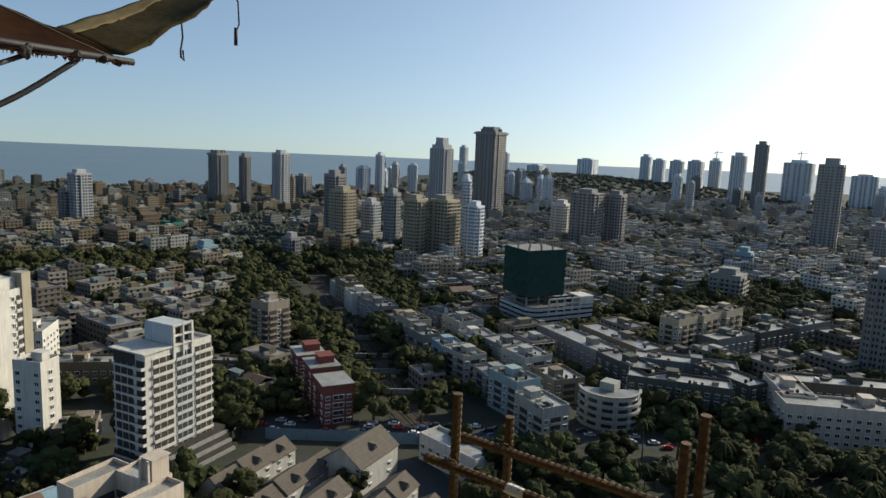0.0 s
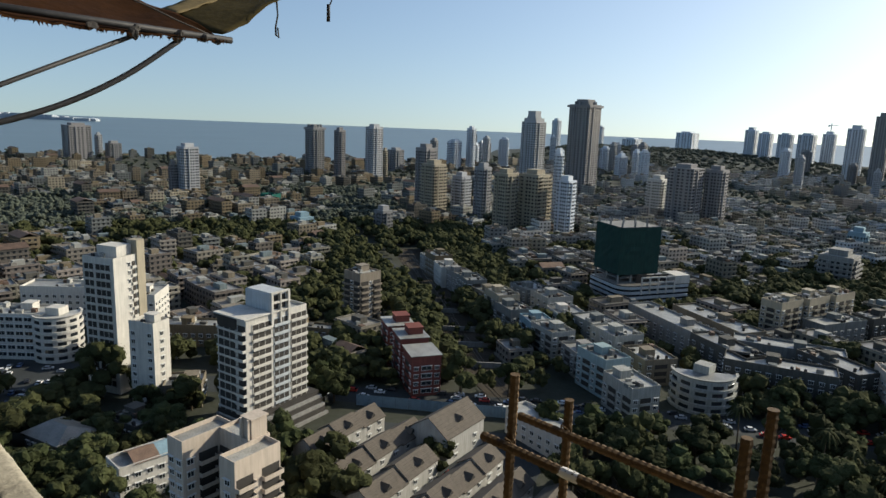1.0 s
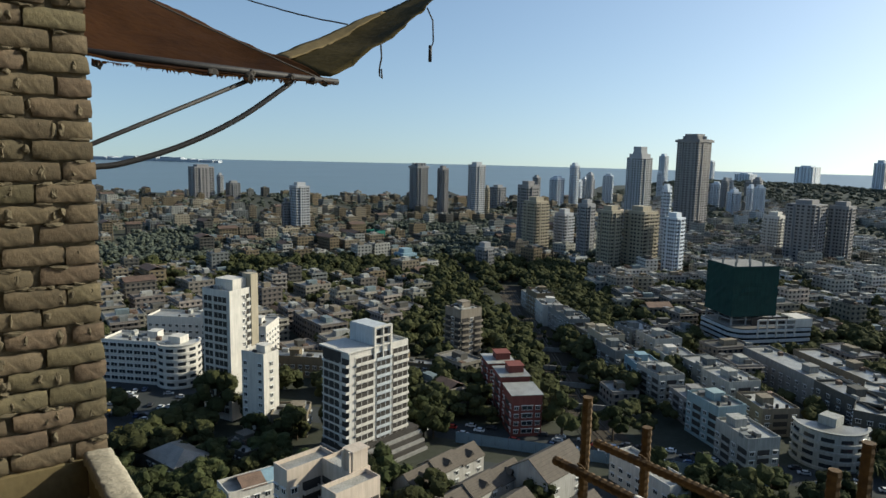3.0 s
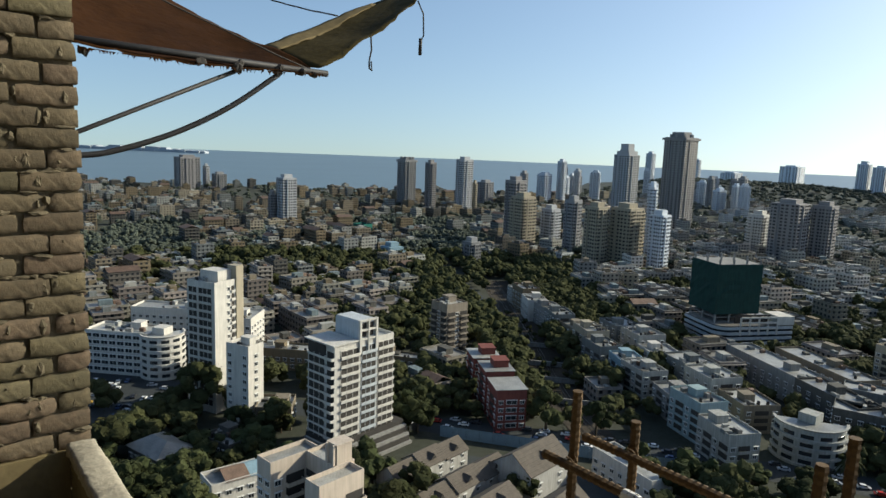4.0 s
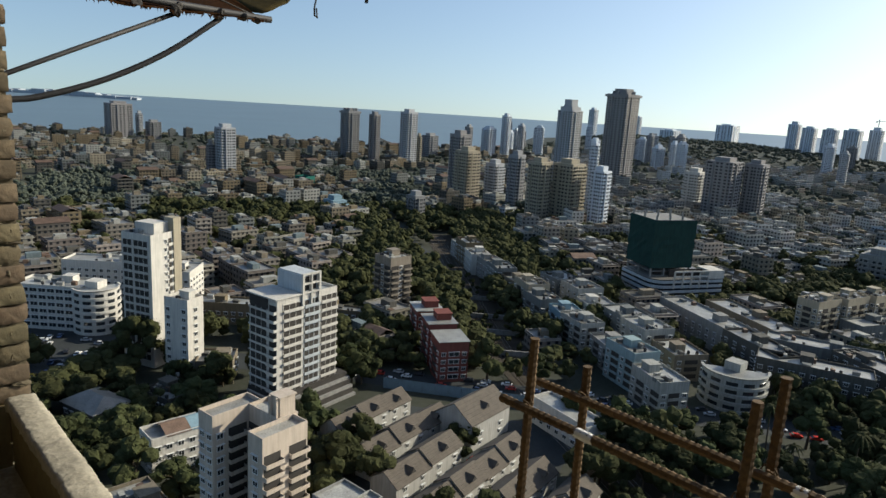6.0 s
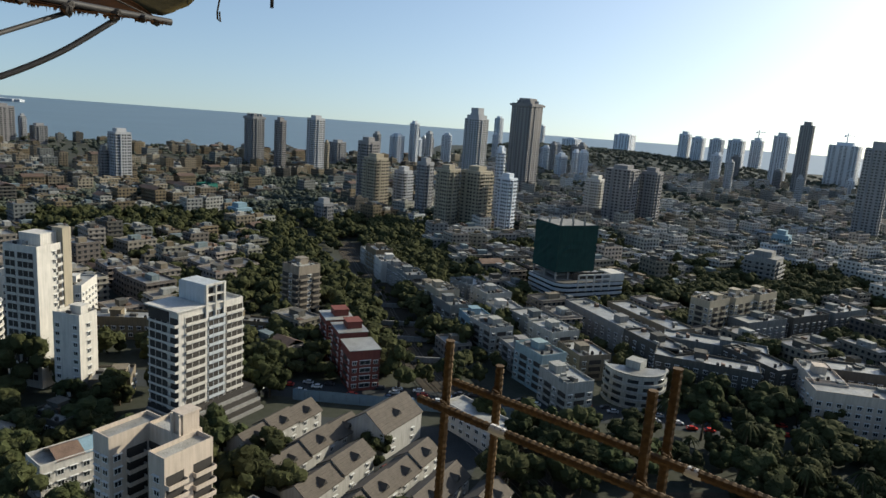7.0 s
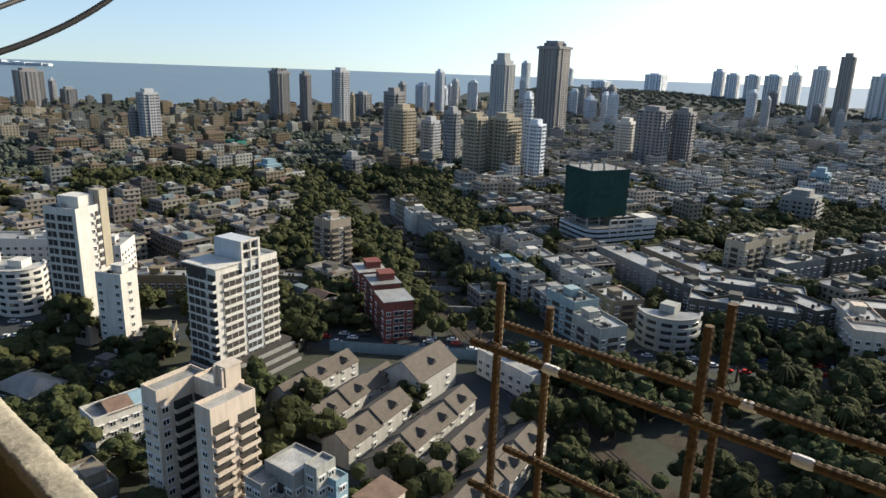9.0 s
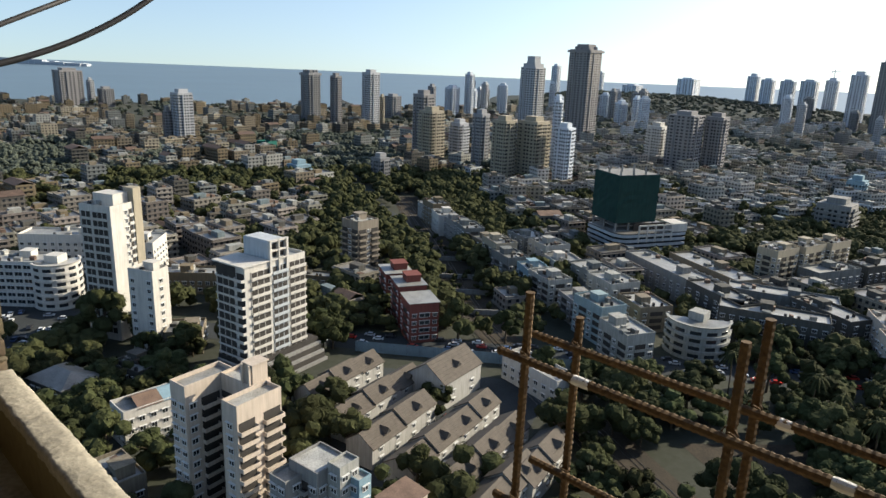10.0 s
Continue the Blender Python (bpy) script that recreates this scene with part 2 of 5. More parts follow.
flat("yard", [(48, 184), (64, 150), (112, 160), (92, 192)], 0.05, BALLAST, "bare earth yard beside the railway", "yard")
flat("plaza", [(-260, 165), (-165, 180), (-160, 240), (-260, 240)], 0.05, ASPHALT, "busy asphalt street crossing with parked cars", "street")
flat("lane", [(-52, 140), (-6, 140), (12, 215), (-48, 215)], 0.05, ASPHALT, "asphalt lanes between the terraced houses", "lane")
for k, off in enumerate((-9, -7.4, -4, -2.4, 1, 2.6)):
    bm = bmesh.new()
    pts = []
    for i, p in enumerate(RAIL[:7]):
        dd = (Vector(RAIL[min(i + 1, 6)]) - Vector(RAIL[max(i - 1, 0)])).normalized()
        pts.append((p[0] - dd.y * -off, p[1] + dd.x * -off, 0.14))
    tube(bm, pts, 0.08, 4)
    tagged(part("rail", bm, STEEL), "worn steel rail of the railway track", "rail", "rails")

# far coast across the bay
bm = bmesh.new()
rq = random.Random(8)
box(bm, -3350, -2450, 3480, 3560, 0, 15)
for k in range(60):
    a = radians(rq.uniform(-52, -30))
    q = 4400
    w, h_ = rq.uniform(12, 50), 11 + rq.uniform(0, 20) * (1.0 if a < radians(-36) else 0.35)
    x, y = q * math.sin(a), 3520 + rq.uniform(-30, 30)
    if not -3350 < x < -2450:
        continue
    box(bm, x - w, x + w, y - 20, y + 20, 0, h_)
tagged(part("far_coast", bm, COAST), "faint built-up coast across the bay", "coast", kind="stuff")

for x, y, w in ((-44, 352, 24), (-34, 322, 20), (-27, 300, 25), (-17, 275, 18)):
    bm = bmesh.new(); box(bm, -w / 2, w / 2, -0.25, 0.25, 0, 2.2); box(bm, -w / 2 - 0.1, w / 2 + 0.1, -0.35, 0.35, 2.2, 2.4)
    ob = part("boundary_wall", bm, GREYP); ob.matrix_basis = pose(x, y, 0, 0, 0, 6)
    tagged(ob, "low grey boundary wall across the railway yard", "wall", "yard walls")

# ---- the building site that the camera stands in ----
SITE = Matrix.Translation((0, 0, EYE)) @ pose(0, 0, 0, 0, 0, YAW)   # x along the facade, y outwards, z from eye level


def site(name, bm, mat, parent=None, label="", category="", kind=""):
    ob = part(name, bm, mat, parent)
    if parent is None:
        ob.matrix_basis = SITE
    return tagged(ob, label, category, kind=kind)


def site_root(name, label, category, kind=""):
    ob = new(name)
    ob.matrix_basis = SITE
    return tagged(ob, label, category, kind=kind)


PIER_X, PIER_Y = -3.03, 0.60
bm = bmesh.new(); prism(bm, [(-9, -7), (9, -7), (9, 0.86), (-0.94, 0.86), (-0.94, 0.56), (-9, 0.56)], -1.85, -1.62)
site("floor", bm, CONC, None, "raw grey concrete floor slab", "floor", "structure")
bm = bmesh.new(); box(bm, -9, 9, -7, 0.25, 1.45, 1.65)
site("ceiling", bm, CONC, None, "raw grey concrete ceiling slab", "ceiling", "structure")
bm = bmesh.new(); box(bm, -9, 9, -7.2, -7, -1.62, 1.45)
site("wall_back", bm, CONC, None, "plain concrete back wall", "wall", "structure")
bm = bmesh.new(); box(bm, 8.8, 9, -7, 0.25, -1.62, 1.45)
site("wall_side", bm, CONC, None, "plain concrete side wall", "wall", "structure")
bm = bmesh.new(); box(bm, -8.7, 8.7, -16, 0.5, -EYE, -1.86)
site("wall_lower", bm, CONC, None, "storeys of the unfinished tower below", "wall", "structure")

bm = bmesh.new(); box(bm, -9, PIER_X - 0.955, 0.30, 0.58, -1.62, 1.45)
site("wall_facade", bm, MORTAR, None, "unplastered facade wall behind the canopy", "wall", "structure")

# low parapet, with a rough broken top
pw = site_root("parapet", "low parapet with ochre plaster and rough concrete top", "parapet", "structure")
bm = bmesh.new(); box(bm, -3.0, -0.95, 0.502, 0.585, -1.62, -1.335)
part("parapet_wall", bm, OCHRE, pw)
bm = bmesh.new()
rng = random.Random(4)
rows = []
for i in range(260):
    x = -3.0 + 2.07 * i / 259
    row = []
    for yy, zz in ((0.488, -1.35), (0.486, -1.318), (0.489, -1.305), (0.502, -1.300), (0.525, -1.299), (0.548, -1.298), (0.572, -1.299), (0.595, -1.303), (0.601, -1.316), (0.602, -1.35)):
        p = Vector((x, yy, zz))
        q = noise.noise_vector(p * 9) * 0.004 + noise.noise_vector(p * 34) * 0.0045 + noise.noise_vector(p * 90) * 0.0032
        row.append(p + q)
    rows.append(row)
grid_sheet(bm, rows)
for f in bm.faces:
    f.smooth = True
bm.faces.new([bm.verts.new(p) for p in rows[-1]])
part("coping", bm, CONC, pw, "rough sunlit concrete coping")

# brick pier: mortar core with single bricks on the face that looks along the facade
pier = site_root("wall_brick", "unplastered brick pier with dusty bricks and rough mortar", "brick wall", "structure")
bm = bmesh.new(); box(bm, PIER_X - 0.95, PIER_X - 0.024, -2.2, PIER_Y - 0.014, -1.62, 1.45)
part("mortar", bm, MORTAR, pier)
bm = bmesh.new()
rng = random.Random(12)
COURSE = 0.085


def brick_mesh(w, seed):
    """A worn brick with rounded, chipped arrises; its face looks along +x."""
    r = random.Random(seed)
    bm = bmesh.new()
    n, h = 6, 0.0368
    chip = [r.random() < 0.25 for _ in range(4)]
    rows = []
    for i in range(n + 1):
        t = i / n * 2 - 1
        e = max(0.0, abs(t) - 0.9) / 0.1
        k = (0 if t < 0 else 1)
        row = []
        for z_, d in ((-h, -0.05), (-h, -0.004), (-h * 0.93, 0.0), (-h * 0.3, 0.001), (h * 0.3, 0.001), (h * 0.93, 0.0), (h, -0.004), (h, -0.05)):
            p = Vector((d - 0.005 * e * e, t * w / 2 * (1 - 0.012 * abs(z_ / h) ** 3), z_ * (1 - 0.05 * e * e)))
            if chip[k + (2 if z_ > 0 else 0)] and e > 0.3 and abs(z_) > 0.02:
                p.x -= 0.014 * e; p.y *= 0.965
            if d > -0.03:
                q = noise.noise_vector(Vector((seed * 3.7, p.y * 26, p.z * 34)))
                p += Vector((q.x * 0.007, q.y * 0.004, q.z * 0.0065))
            row.append(p)
        rows.append(row)
    grid_sheet(bm, rows)
    for row in (rows[0][::-1], rows[-1]):
        bm.faces.new([bm.verts.new(p) for p in row])
    for f in bm.faces:
        f.smooth = len(f.verts) == 4
    return mesh_of(bm, "brick", BRICK)


LONG = [brick_mesh(0.216, k) for k in range(12)]
SHORT = [brick_mesh(0.122, 50 + k) for k in range(10)]
for c in range(36):
    z = -1.56 + COURSE * c
    y = PIER_Y - 0.003 + rng.uniform(-0.007, 0.005)
    seq = [SHORT] + [LONG] * 4 if c % 2 else [LONG] * 4
    for kind in seq:
        w = 0.216 if kind is LONG else 0.122
        ob = put("brick", kind[rng.randrange(len(kind))], pier, PIER_X + rng.uniform(-0.006, 0.006), y - w / 2, z + rng.uniform(-0.004, 0.004))
        ob.rotation_euler.x = rng.uniform(-0.012, 0.012)
        y -= w + rng.uniform(0.006, 0.026)
bm = bmesh.new(); box(bm, PIER_X - 0.02, PIER_X + 0.012, -2.2, 0.50, -1.62, -1.345)
part("plaster_skirt", bm, OCHRE, pier, "ochre plaster below the bricks")
# mortar squeezed out between bricks
bm = bmesh.new()
for k in range(420):
    z = -1.56 + COURSE * (rng.randrange(36) - 0.5) + rng.uniform(-0.008, 0.008)
    y = PIER_Y - 0.02 - rng.random() ** 0.8 * 0.8
    if rng.random() < 0.55:
        z += COURSE * 0.5
        sy, sz = rng.uniform(0.008, 0.016), rng.uniform(0.018, 0.036)
    else:
        sy, sz = rng.uniform(0.012, 0.05), rng.uniform(0.006, 0.011)
    m = bmesh.ops.create_icosphere(bm, subdivisions=2, radius=1.0, matrix=Matrix.LocRotScale((PIER_X - 0.007, y, z), None, (rng.uniform(0.008, 0.016), sy, sz)))
    for v in m["verts"]:
        v.co += Vector(noise.noise_vector(v.co * 70)) * 0.009
part("mortar_squeeze", bm, MORTAR, pier, "lumps of mortar squeezed from the joints")

# starter bars of a concrete wall: two layers of ribbed steel
cage = site_root("rebar_cage", "rusty ribbed reinforcing bars tied into a two-layer mesh", "rebar")
BAR = 0.0058


def ribbed(p, q, r=BAR):
    bm = bmesh.new()
    p, q = Vector(p), Vector(q)
    n = int((q - p).length / 0.0045)
    pts = [p + (q - p) * i / n for i in range(n + 1)]
    tube(bm, pts, [r * (1.13 if i % 2 else 0.96) for i in range(n + 1)], 8)
    return bm
FRONT, REAR = 0.646, 0.726
UPRIGHTS = [(-0.433, FRONT, -0.289), (-0.402, REAR, -0.336), (-0.151, FRONT, -0.269), (-0.154, REAR, -0.265), (0.118, FRONT, -0.292), (0.150, REAR, -0.270), (0.42, FRONT, -0.28), (0.45, REAR, -0.29)]
for i, (x, y, z) in enumerate(UPRIGHTS):
    lean = 0.004 if i % 2 else -0.003
    part("upright_bar", ribbed((x + lean, y, -1.62), (x, y, z)), RUST, cage)
for y, z, x0 in ((FRONT - 0.013, -0.381, -0.470), (REAR - 0.013, -0.379, -0.472), (FRONT - 0.013, -0.606, -0.462), (REAR - 0.013, -0.583, -0.458), (FRONT - 0.013, -0.83, -0.46), (REAR - 0.013, -0.81, -0.46), (FRONT - 0.013, -1.05, -0.46), (REAR - 0.013, -1.04, -0.46)):
    part("level_bar", ribbed((x0, y, z), (1.1, y, z + 0.004)), RUST, cage)
for x, y, z, w in ((-0.336, FRONT - 0.013, -0.381, 0.028), (-0.035, FRONT - 0.013, -0.380, 0.022), (-0.115, REAR - 0.013, -0.379, 0.02)):
    bm = bmesh.new()
    tube(bm, [(x - w / 2, y, z), (x - w / 4, y, z), (x + w / 4, y, z), (x + w / 2, y, z)], [0.0060, 0.0069, 0.0067, 0.0059], 10)
    part("cement_splash", bm, CEMENT, cage, "white splash of dried cement on the bar")
TIES = [(x, y - 0.008, (-0.381 if i % 2 == 0 else -0.379) if k == 0 else (-0.606 if i % 2 == 0 else -0.583)) for i, (x, y, z) in enumerate(UPRIGHTS[:6]) for k in (0, 1)]


def tie(p):
    bm = bmesh.new()
    pts = [(p[0] + 0.011 * math.cos(a), p[1] + 0.010 * math.sin(a * 0.5), p[2] + 0.011 * math.sin(a)) for a in [k * 0.6 for k in range(14)]]
    tube(bm, pts, 0.0011, 6)
    return bm


for p in TIES:
    part("wire_tie", tie(p), RUST, cage)


# ---- catch canopy outside the facade ----
canopy = site_root("catch_canopy", "sagging brown and olive tarpaulin canopy on steel outriggers", "canopy")


def wobble(a, b, n, sag, seed):
    r = random.Random(seed)
    a, b = Vector(a), Vector(b)
    return [a.lerp(b, i / n) + Vector((0, 0, -sag * 4 * (i / n) * (1 - i / n))) + Vector((r.uniform(-1, 1), r.uniform(-1, 1), r.uniform(-1, 1))) * 0.003 for i in range(n + 1)]


def spline(pts, n):
    """Points along a smooth line through pts."""
    out = []
    P = [Vector(p) for p in pts]
    P = [2 * P[0] - P[1]] + P + [2 * P[-1] - P[-2]]
    for i in range(1, len(P) - 2):
        for k in range(n):
            t = k / n
            out.append(0.5 * (2 * P[i] + (P[i + 1] - P[i - 1]) * t + (2 * P[i - 1] - 5 * P[i] + 4 * P[i + 1] - P[i + 2]) * t * t + (3 * P[i] - P[i - 1] - 3 * P[i + 1] + P[i + 2]) * t ** 3))
    return out + [P[-2]]


def cloth(name, lower, upper, n, mat, label, seed, sag):
    bm = bmesh.new()
    r = random.Random(seed)
    lo, up = spline(lower, 8), spline(upper, 8)
    rows = []
    for a, b in zip(lo, up):
        row = []
        for k in range(n + 1):
            t = k / n
            q = a.lerp(b, t) + Vector((0, 0, -sag * 4 * t * (1 - t)))
            q += Vector(noise.noise_vector(q * 1.6)) * 0.05 + Vector(noise.noise_vector(q * 6)) * 0.012
            row.append(q)
        row[0] += Vector((r.uniform(-1, 1), r.uniform(-1, 1), r.uniform(-1, 1))) * 0.007
        rows.append(row)
    grid_sheet(bm, rows)
    for f in bm.faces:
        f.smooth = True
    ob = part(name, bm, mat, canopy, label)
    so = ob.modifiers.new("thick", 'SOLIDIFY'); so.thickness = 0.006
    return ob


PX = -4.70
cloth("brown_sheet", [(PX + 0.04, 2.56, 0.495), (PX + 0.04, 2.25, 0.478), (PX + 0.04, 1.9, 0.476), (PX + 0.04, 1.5, 0.484), (PX + 0.04, 1.1, 0.495), (PX + 0.04, 0.6, 0.53)],
      [(-4.75, 2.58, 0.53), (-5.3, 2.40, 0.74), (-6.0, 2.26, 0.97), (-6.6, 2.08, 1.19), (-7.1, 1.95, 1.42), (-7.9, 1.6, 1.9)], 14, TARP, "dark brown tarpaulin seen from below", 3, 0.03)
cloth("olive_sheet", [(-4.72, 2.60, 0.55), (-5.0, 3.23, 0.90), (-5.3, 3.75, 1.21), (-5.6, 4.26, 1.50), (-5.9, 4.80, 1.79), (-6.4, 5.6, 2.3)],
      [(-5.5, 2.46, 0.76), (-5.94, 3.43, 1.17), (-6.1, 3.9, 1.38), (-6.25, 4.34, 1.60), (-6.4, 5.02, 1.90), (-6.7, 5.7, 2.4)], 8, TARP2, "olive canvas strip rising outwards", 5, 0.05)

# turned-up edge of the olive sheet; the light it catches is its colour
cloth("tan_fold", [(-5.33, 2.50, 0.715), (-5.55, 2.97, 0.90), (-5.80, 3.42, 1.12), (-6.03, 3.90, 1.365)],
      [(-5.50, 2.46, 0.78), (-5.72, 2.95, 0.985), (-5.94, 3.43, 1.185), (-6.09, 3.9, 1.39)], 4, TARP2_LIT, "olive canvas edge fold with sunlight in its tan colour", 7, 0.0)


def rod(name, pts, r, mat, label="", sides=12):
    bm = bmesh.new()
    tube(bm, pts, r, sides)
    for f in bm.faces:
        f.smooth = len(f.verts) == 4
    return part(name, bm, mat, canopy, label)


rod("outrigger_pole", [(PX - 0.02, 0.45, 0.575), (PX - 0.01, 1.5, 0.54), (PX, 2.64, 0.505)], 0.024, POLE, "weathered steel outrigger tube")
rod("strut", [(PX, 1.95, 0.475), (PX, 0.885, -0.01), (PX, 0.3, -0.26)], 0.0155, POLE)
rod("strut", spline([(PX, 2.24, 0.465), (PX, 1.865, 0.205), (PX, 1.48, 0.01), (PX, 1.106, -0.116), (PX, 0.885, -0.15), (PX, 0.3, -0.19)], 6), 0.0195, POLE, "bent steel strut")
rod("stay_rope", wobble((-7.5, 2.97, 1.62), (-5.94, 3.43, 1.19), 14, 0.02, 1), 0.008, ROPE, "thin dark stay rope", 6)
rod("stay_rope", wobble((-7.0, 4.08, 1.80), (-6.25, 4.34, 1.62), 10, 0.01, 2), 0.008, ROPE, "", 6)
rod("stay_rope", wobble((PX, 0.5, 1.2), (PX, 2.5, 0.52), 14, 0.02, 3), 0.006, ROPE, "", 6)
rod("loose_string", [(-5.02, 3.23, 0.90), (-5.02, 3.24, 0.78), (-5.03, 3.225, 0.68), (-5.01, 3.215, 0.62), (-5.0, 3.235, 0.60), (-5.015, 3.235, 0.68)], 0.008, ROPE, "", 6)
rod("loose_string", [(-5.5, 4.06, 1.37), (-5.47, 4.11, 1.25), (-5.47, 4.12, 1.05), (-5.49, 4.10, 0.98)], 0.008, ROPE, "", 6)
rod("loose_string", [(-5.49, 4.10, 1.02), (-5.50, 4.105, 0.86)], 0.017, POLE, "frayed end of the string", 8)
rng = random.Random(9)
for n0, s in ((0.95, 0.8), (1.66, 0.9), (1.93, 1.2), (2.23, 1.25), (2.42, 0.8), (2.53, 0.7)):
    bm = bmesh.new()
    bmesh.ops.create_icosphere(bm, subdivisions=3, radius=0.036 * s, matrix=pose(PX + 0.01, n0, 0.49))
    for v in bm.verts:
        v.co += Vector(noise.noise_vector(v.co * 30)) * 0.022 + Vector(noise.noise_vector(v.co * 9)) * 0.02
    part("lashing", bm, ROPE, canopy, "knotted rag lashing round the pole")
# ragged fringe along the sheet's edge
bm = bmesh.new()
for k in range(170):
    n0 = rng.uniform(0.7, 2.58)
    q = Vector((PX + 0.045, n0, np.interp(n0, [0.6, 1.1, 1.5, 1.9, 2.25, 2.56], [0.53, 0.495, 0.484, 0.476, 0.478, 0.495]) + 0.004))
    tip = q + Vector((rng.uniform(-0.01, 0.02), rng.uniform(-0.015, 0.015), -rng.uniform(0.008, 0.035)))
    w = rng.uniform(0.003, 0.012)
    bm.faces.new([bm.verts.new(p) for p in (q - Vector((0, w, 0)), q + Vector((0, w, 0)), tip)])
tagged(part("fringe", bm, TARP, canopy, "ragged threads along the sheet edge"), kind="stuff")

# ---- buildings ----
_mesh = {}


def shared(key, make):
    if key not in _mesh:
        _mesh[key] = make()
    return _mesh[key]


def window_meshes(w, h):
    """Frame with mullion and sun shade in one piece, and its pane; looks along -y from a wall at y = 0."""
    bm = bmesh.new()
    xs, zs = (-w / 2 - 0.12, -w / 2, -0.05, 0.05, w / 2, w / 2 + 0.12), (-h / 2 - 0.12, -h / 2, h / 2, h / 2 + 0.12)
    for yy in (-0.10, 0.04):
        for i in range(5):
            for j in range(3):
                if j == 1 and i in (1, 3):
                    continue
                bm.faces.new([bm.verts.new((x, yy, z)) for x, z in ((xs[i], zs[j]), (xs[i + 1], zs[j]), (xs[i + 1], zs[j + 1]), (xs[i], zs[j + 1]))])
    bmesh.ops.remove_doubles(bm, verts=bm.verts[:], dist=1e-4)
    edge = [e for e in bm.edges if e.is_boundary]
    for e in edge:
        (x0, y0, z0), (x1, y1, z1) = e.verts[0].co, e.verts[1].co
        if y0 < 0:
            bm.faces.new([bm.verts.new(p) for p in ((x0, -0.10, z0), (x1, -0.10, z1), (x1, 0.04, z1), (x0, 0.04, z0))])
    box(bm, -w / 2 - 0.3, w / 2 + 0.3, -0.55, -0.0, h / 2 + 0.115, h / 2 + 0.22)
    bmesh.ops.remove_doubles(bm, verts=bm.verts[:], dist=0.012)
    frame_me = mesh_of(bm, "window", FRAME)
    bm = bmesh.new(); box(bm, -w / 2, w / 2, -0.03, 0.03, -h / 2, h / 2)
    return frame_me, mesh_of(bm, "pane", GLASS)


def window(b, w, h, x, y, z, rz):
    fm, pm = shared(("win", round(w, 1), h), lambda: window_meshes(round(w, 1), h))
    put("pane", pm, put("window", fm, b, x, y, z, rz), 0, 0, 0)


def balcony_meshes(w, depth, mat):
    """Slab with a solid railing, one storey high, and a dark sheet painted as the shade behind it."""
    bm = bmesh.new()
    lo = [(-w / 2, 0.02), (-w / 2, -depth), (w / 2, -depth), (w / 2, 0.02)]
    li = [(-w / 2 + 0.12, 0.02), (-w / 2 + 0.12, -depth + 0.12), (w / 2 - 0.12, -depth + 0.12), (w / 2 - 0.12, 0.02)]
    V = lambda pts, z: [bm.verts.new((x, y, z)) for x, y in pts]
    o0, o1, i1, i0 = V(lo, 0.0), V(lo, 1.0), V(li, 1.0), V(li, 0.2)
    bm.faces.new(o0[::-1]); bm.faces.new(i0)
    for k in range(3):
        bm.faces.new((o0[k], o0[k + 1], o1[k + 1], o1[k]))
        bm.faces.new((o1[k], o1[k + 1], i1[k + 1], i1[k]))
        bm.faces.new((i1[k], i1[k + 1], i0[k + 1], i0[k]))
    a = mesh_of(bm, "balcony", mat)
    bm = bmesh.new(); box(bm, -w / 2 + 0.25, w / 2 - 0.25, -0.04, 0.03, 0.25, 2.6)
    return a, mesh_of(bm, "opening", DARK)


def balcony(b, w, depth, mat, x, y, z, rz):
    fm, om = shared(("bal", round(w, 1), depth, mat.name), lambda: balcony_meshes(round(w, 1), depth, mat))
    put("opening", om, put("balcony", fm, b, x, y, z, rz), 0, 0, 0)


def loggia_meshes(w, mat, rail):
    """A storey of windows between white posts, over a projecting solid rail; and a dark sheet painted as the shade
    between them.
    """
    bm = bmesh.new()
    box(bm, -w / 2, w / 2, -0.75, 0.02, 0.0, 0.22)
    box(bm, -w / 2, w / 2, -0.77, -0.63, 0.22, rail)
    n = max(2, int(round(w / 2.6)))
    for i in range(n + 1):
        x = -w / 2 + 0.11 + (w - 0.22) * i / n
        t = 0.11 if i in (0, n) else 0.07
        box(bm, x - t, x + t, -0.16, 0.02, 0.22, 2.86)
    box(bm, -w / 2, w / 2, -0.15, 0.02, 2.5, 2.86)
    a = mesh_of(bm, "balcony", mat)
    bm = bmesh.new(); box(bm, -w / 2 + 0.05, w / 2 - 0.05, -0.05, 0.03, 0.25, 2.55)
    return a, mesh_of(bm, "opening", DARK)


def loggia(b, w, mat, rail, x, y, z, rz):
    fm, om = shared(("log", round(w, 1), mat.name, rail), lambda: loggia_meshes(round(w, 1), mat, rail))
    put("opening", om, put("balcony", fm, b, x, y, z, rz), 0, 0, 0)


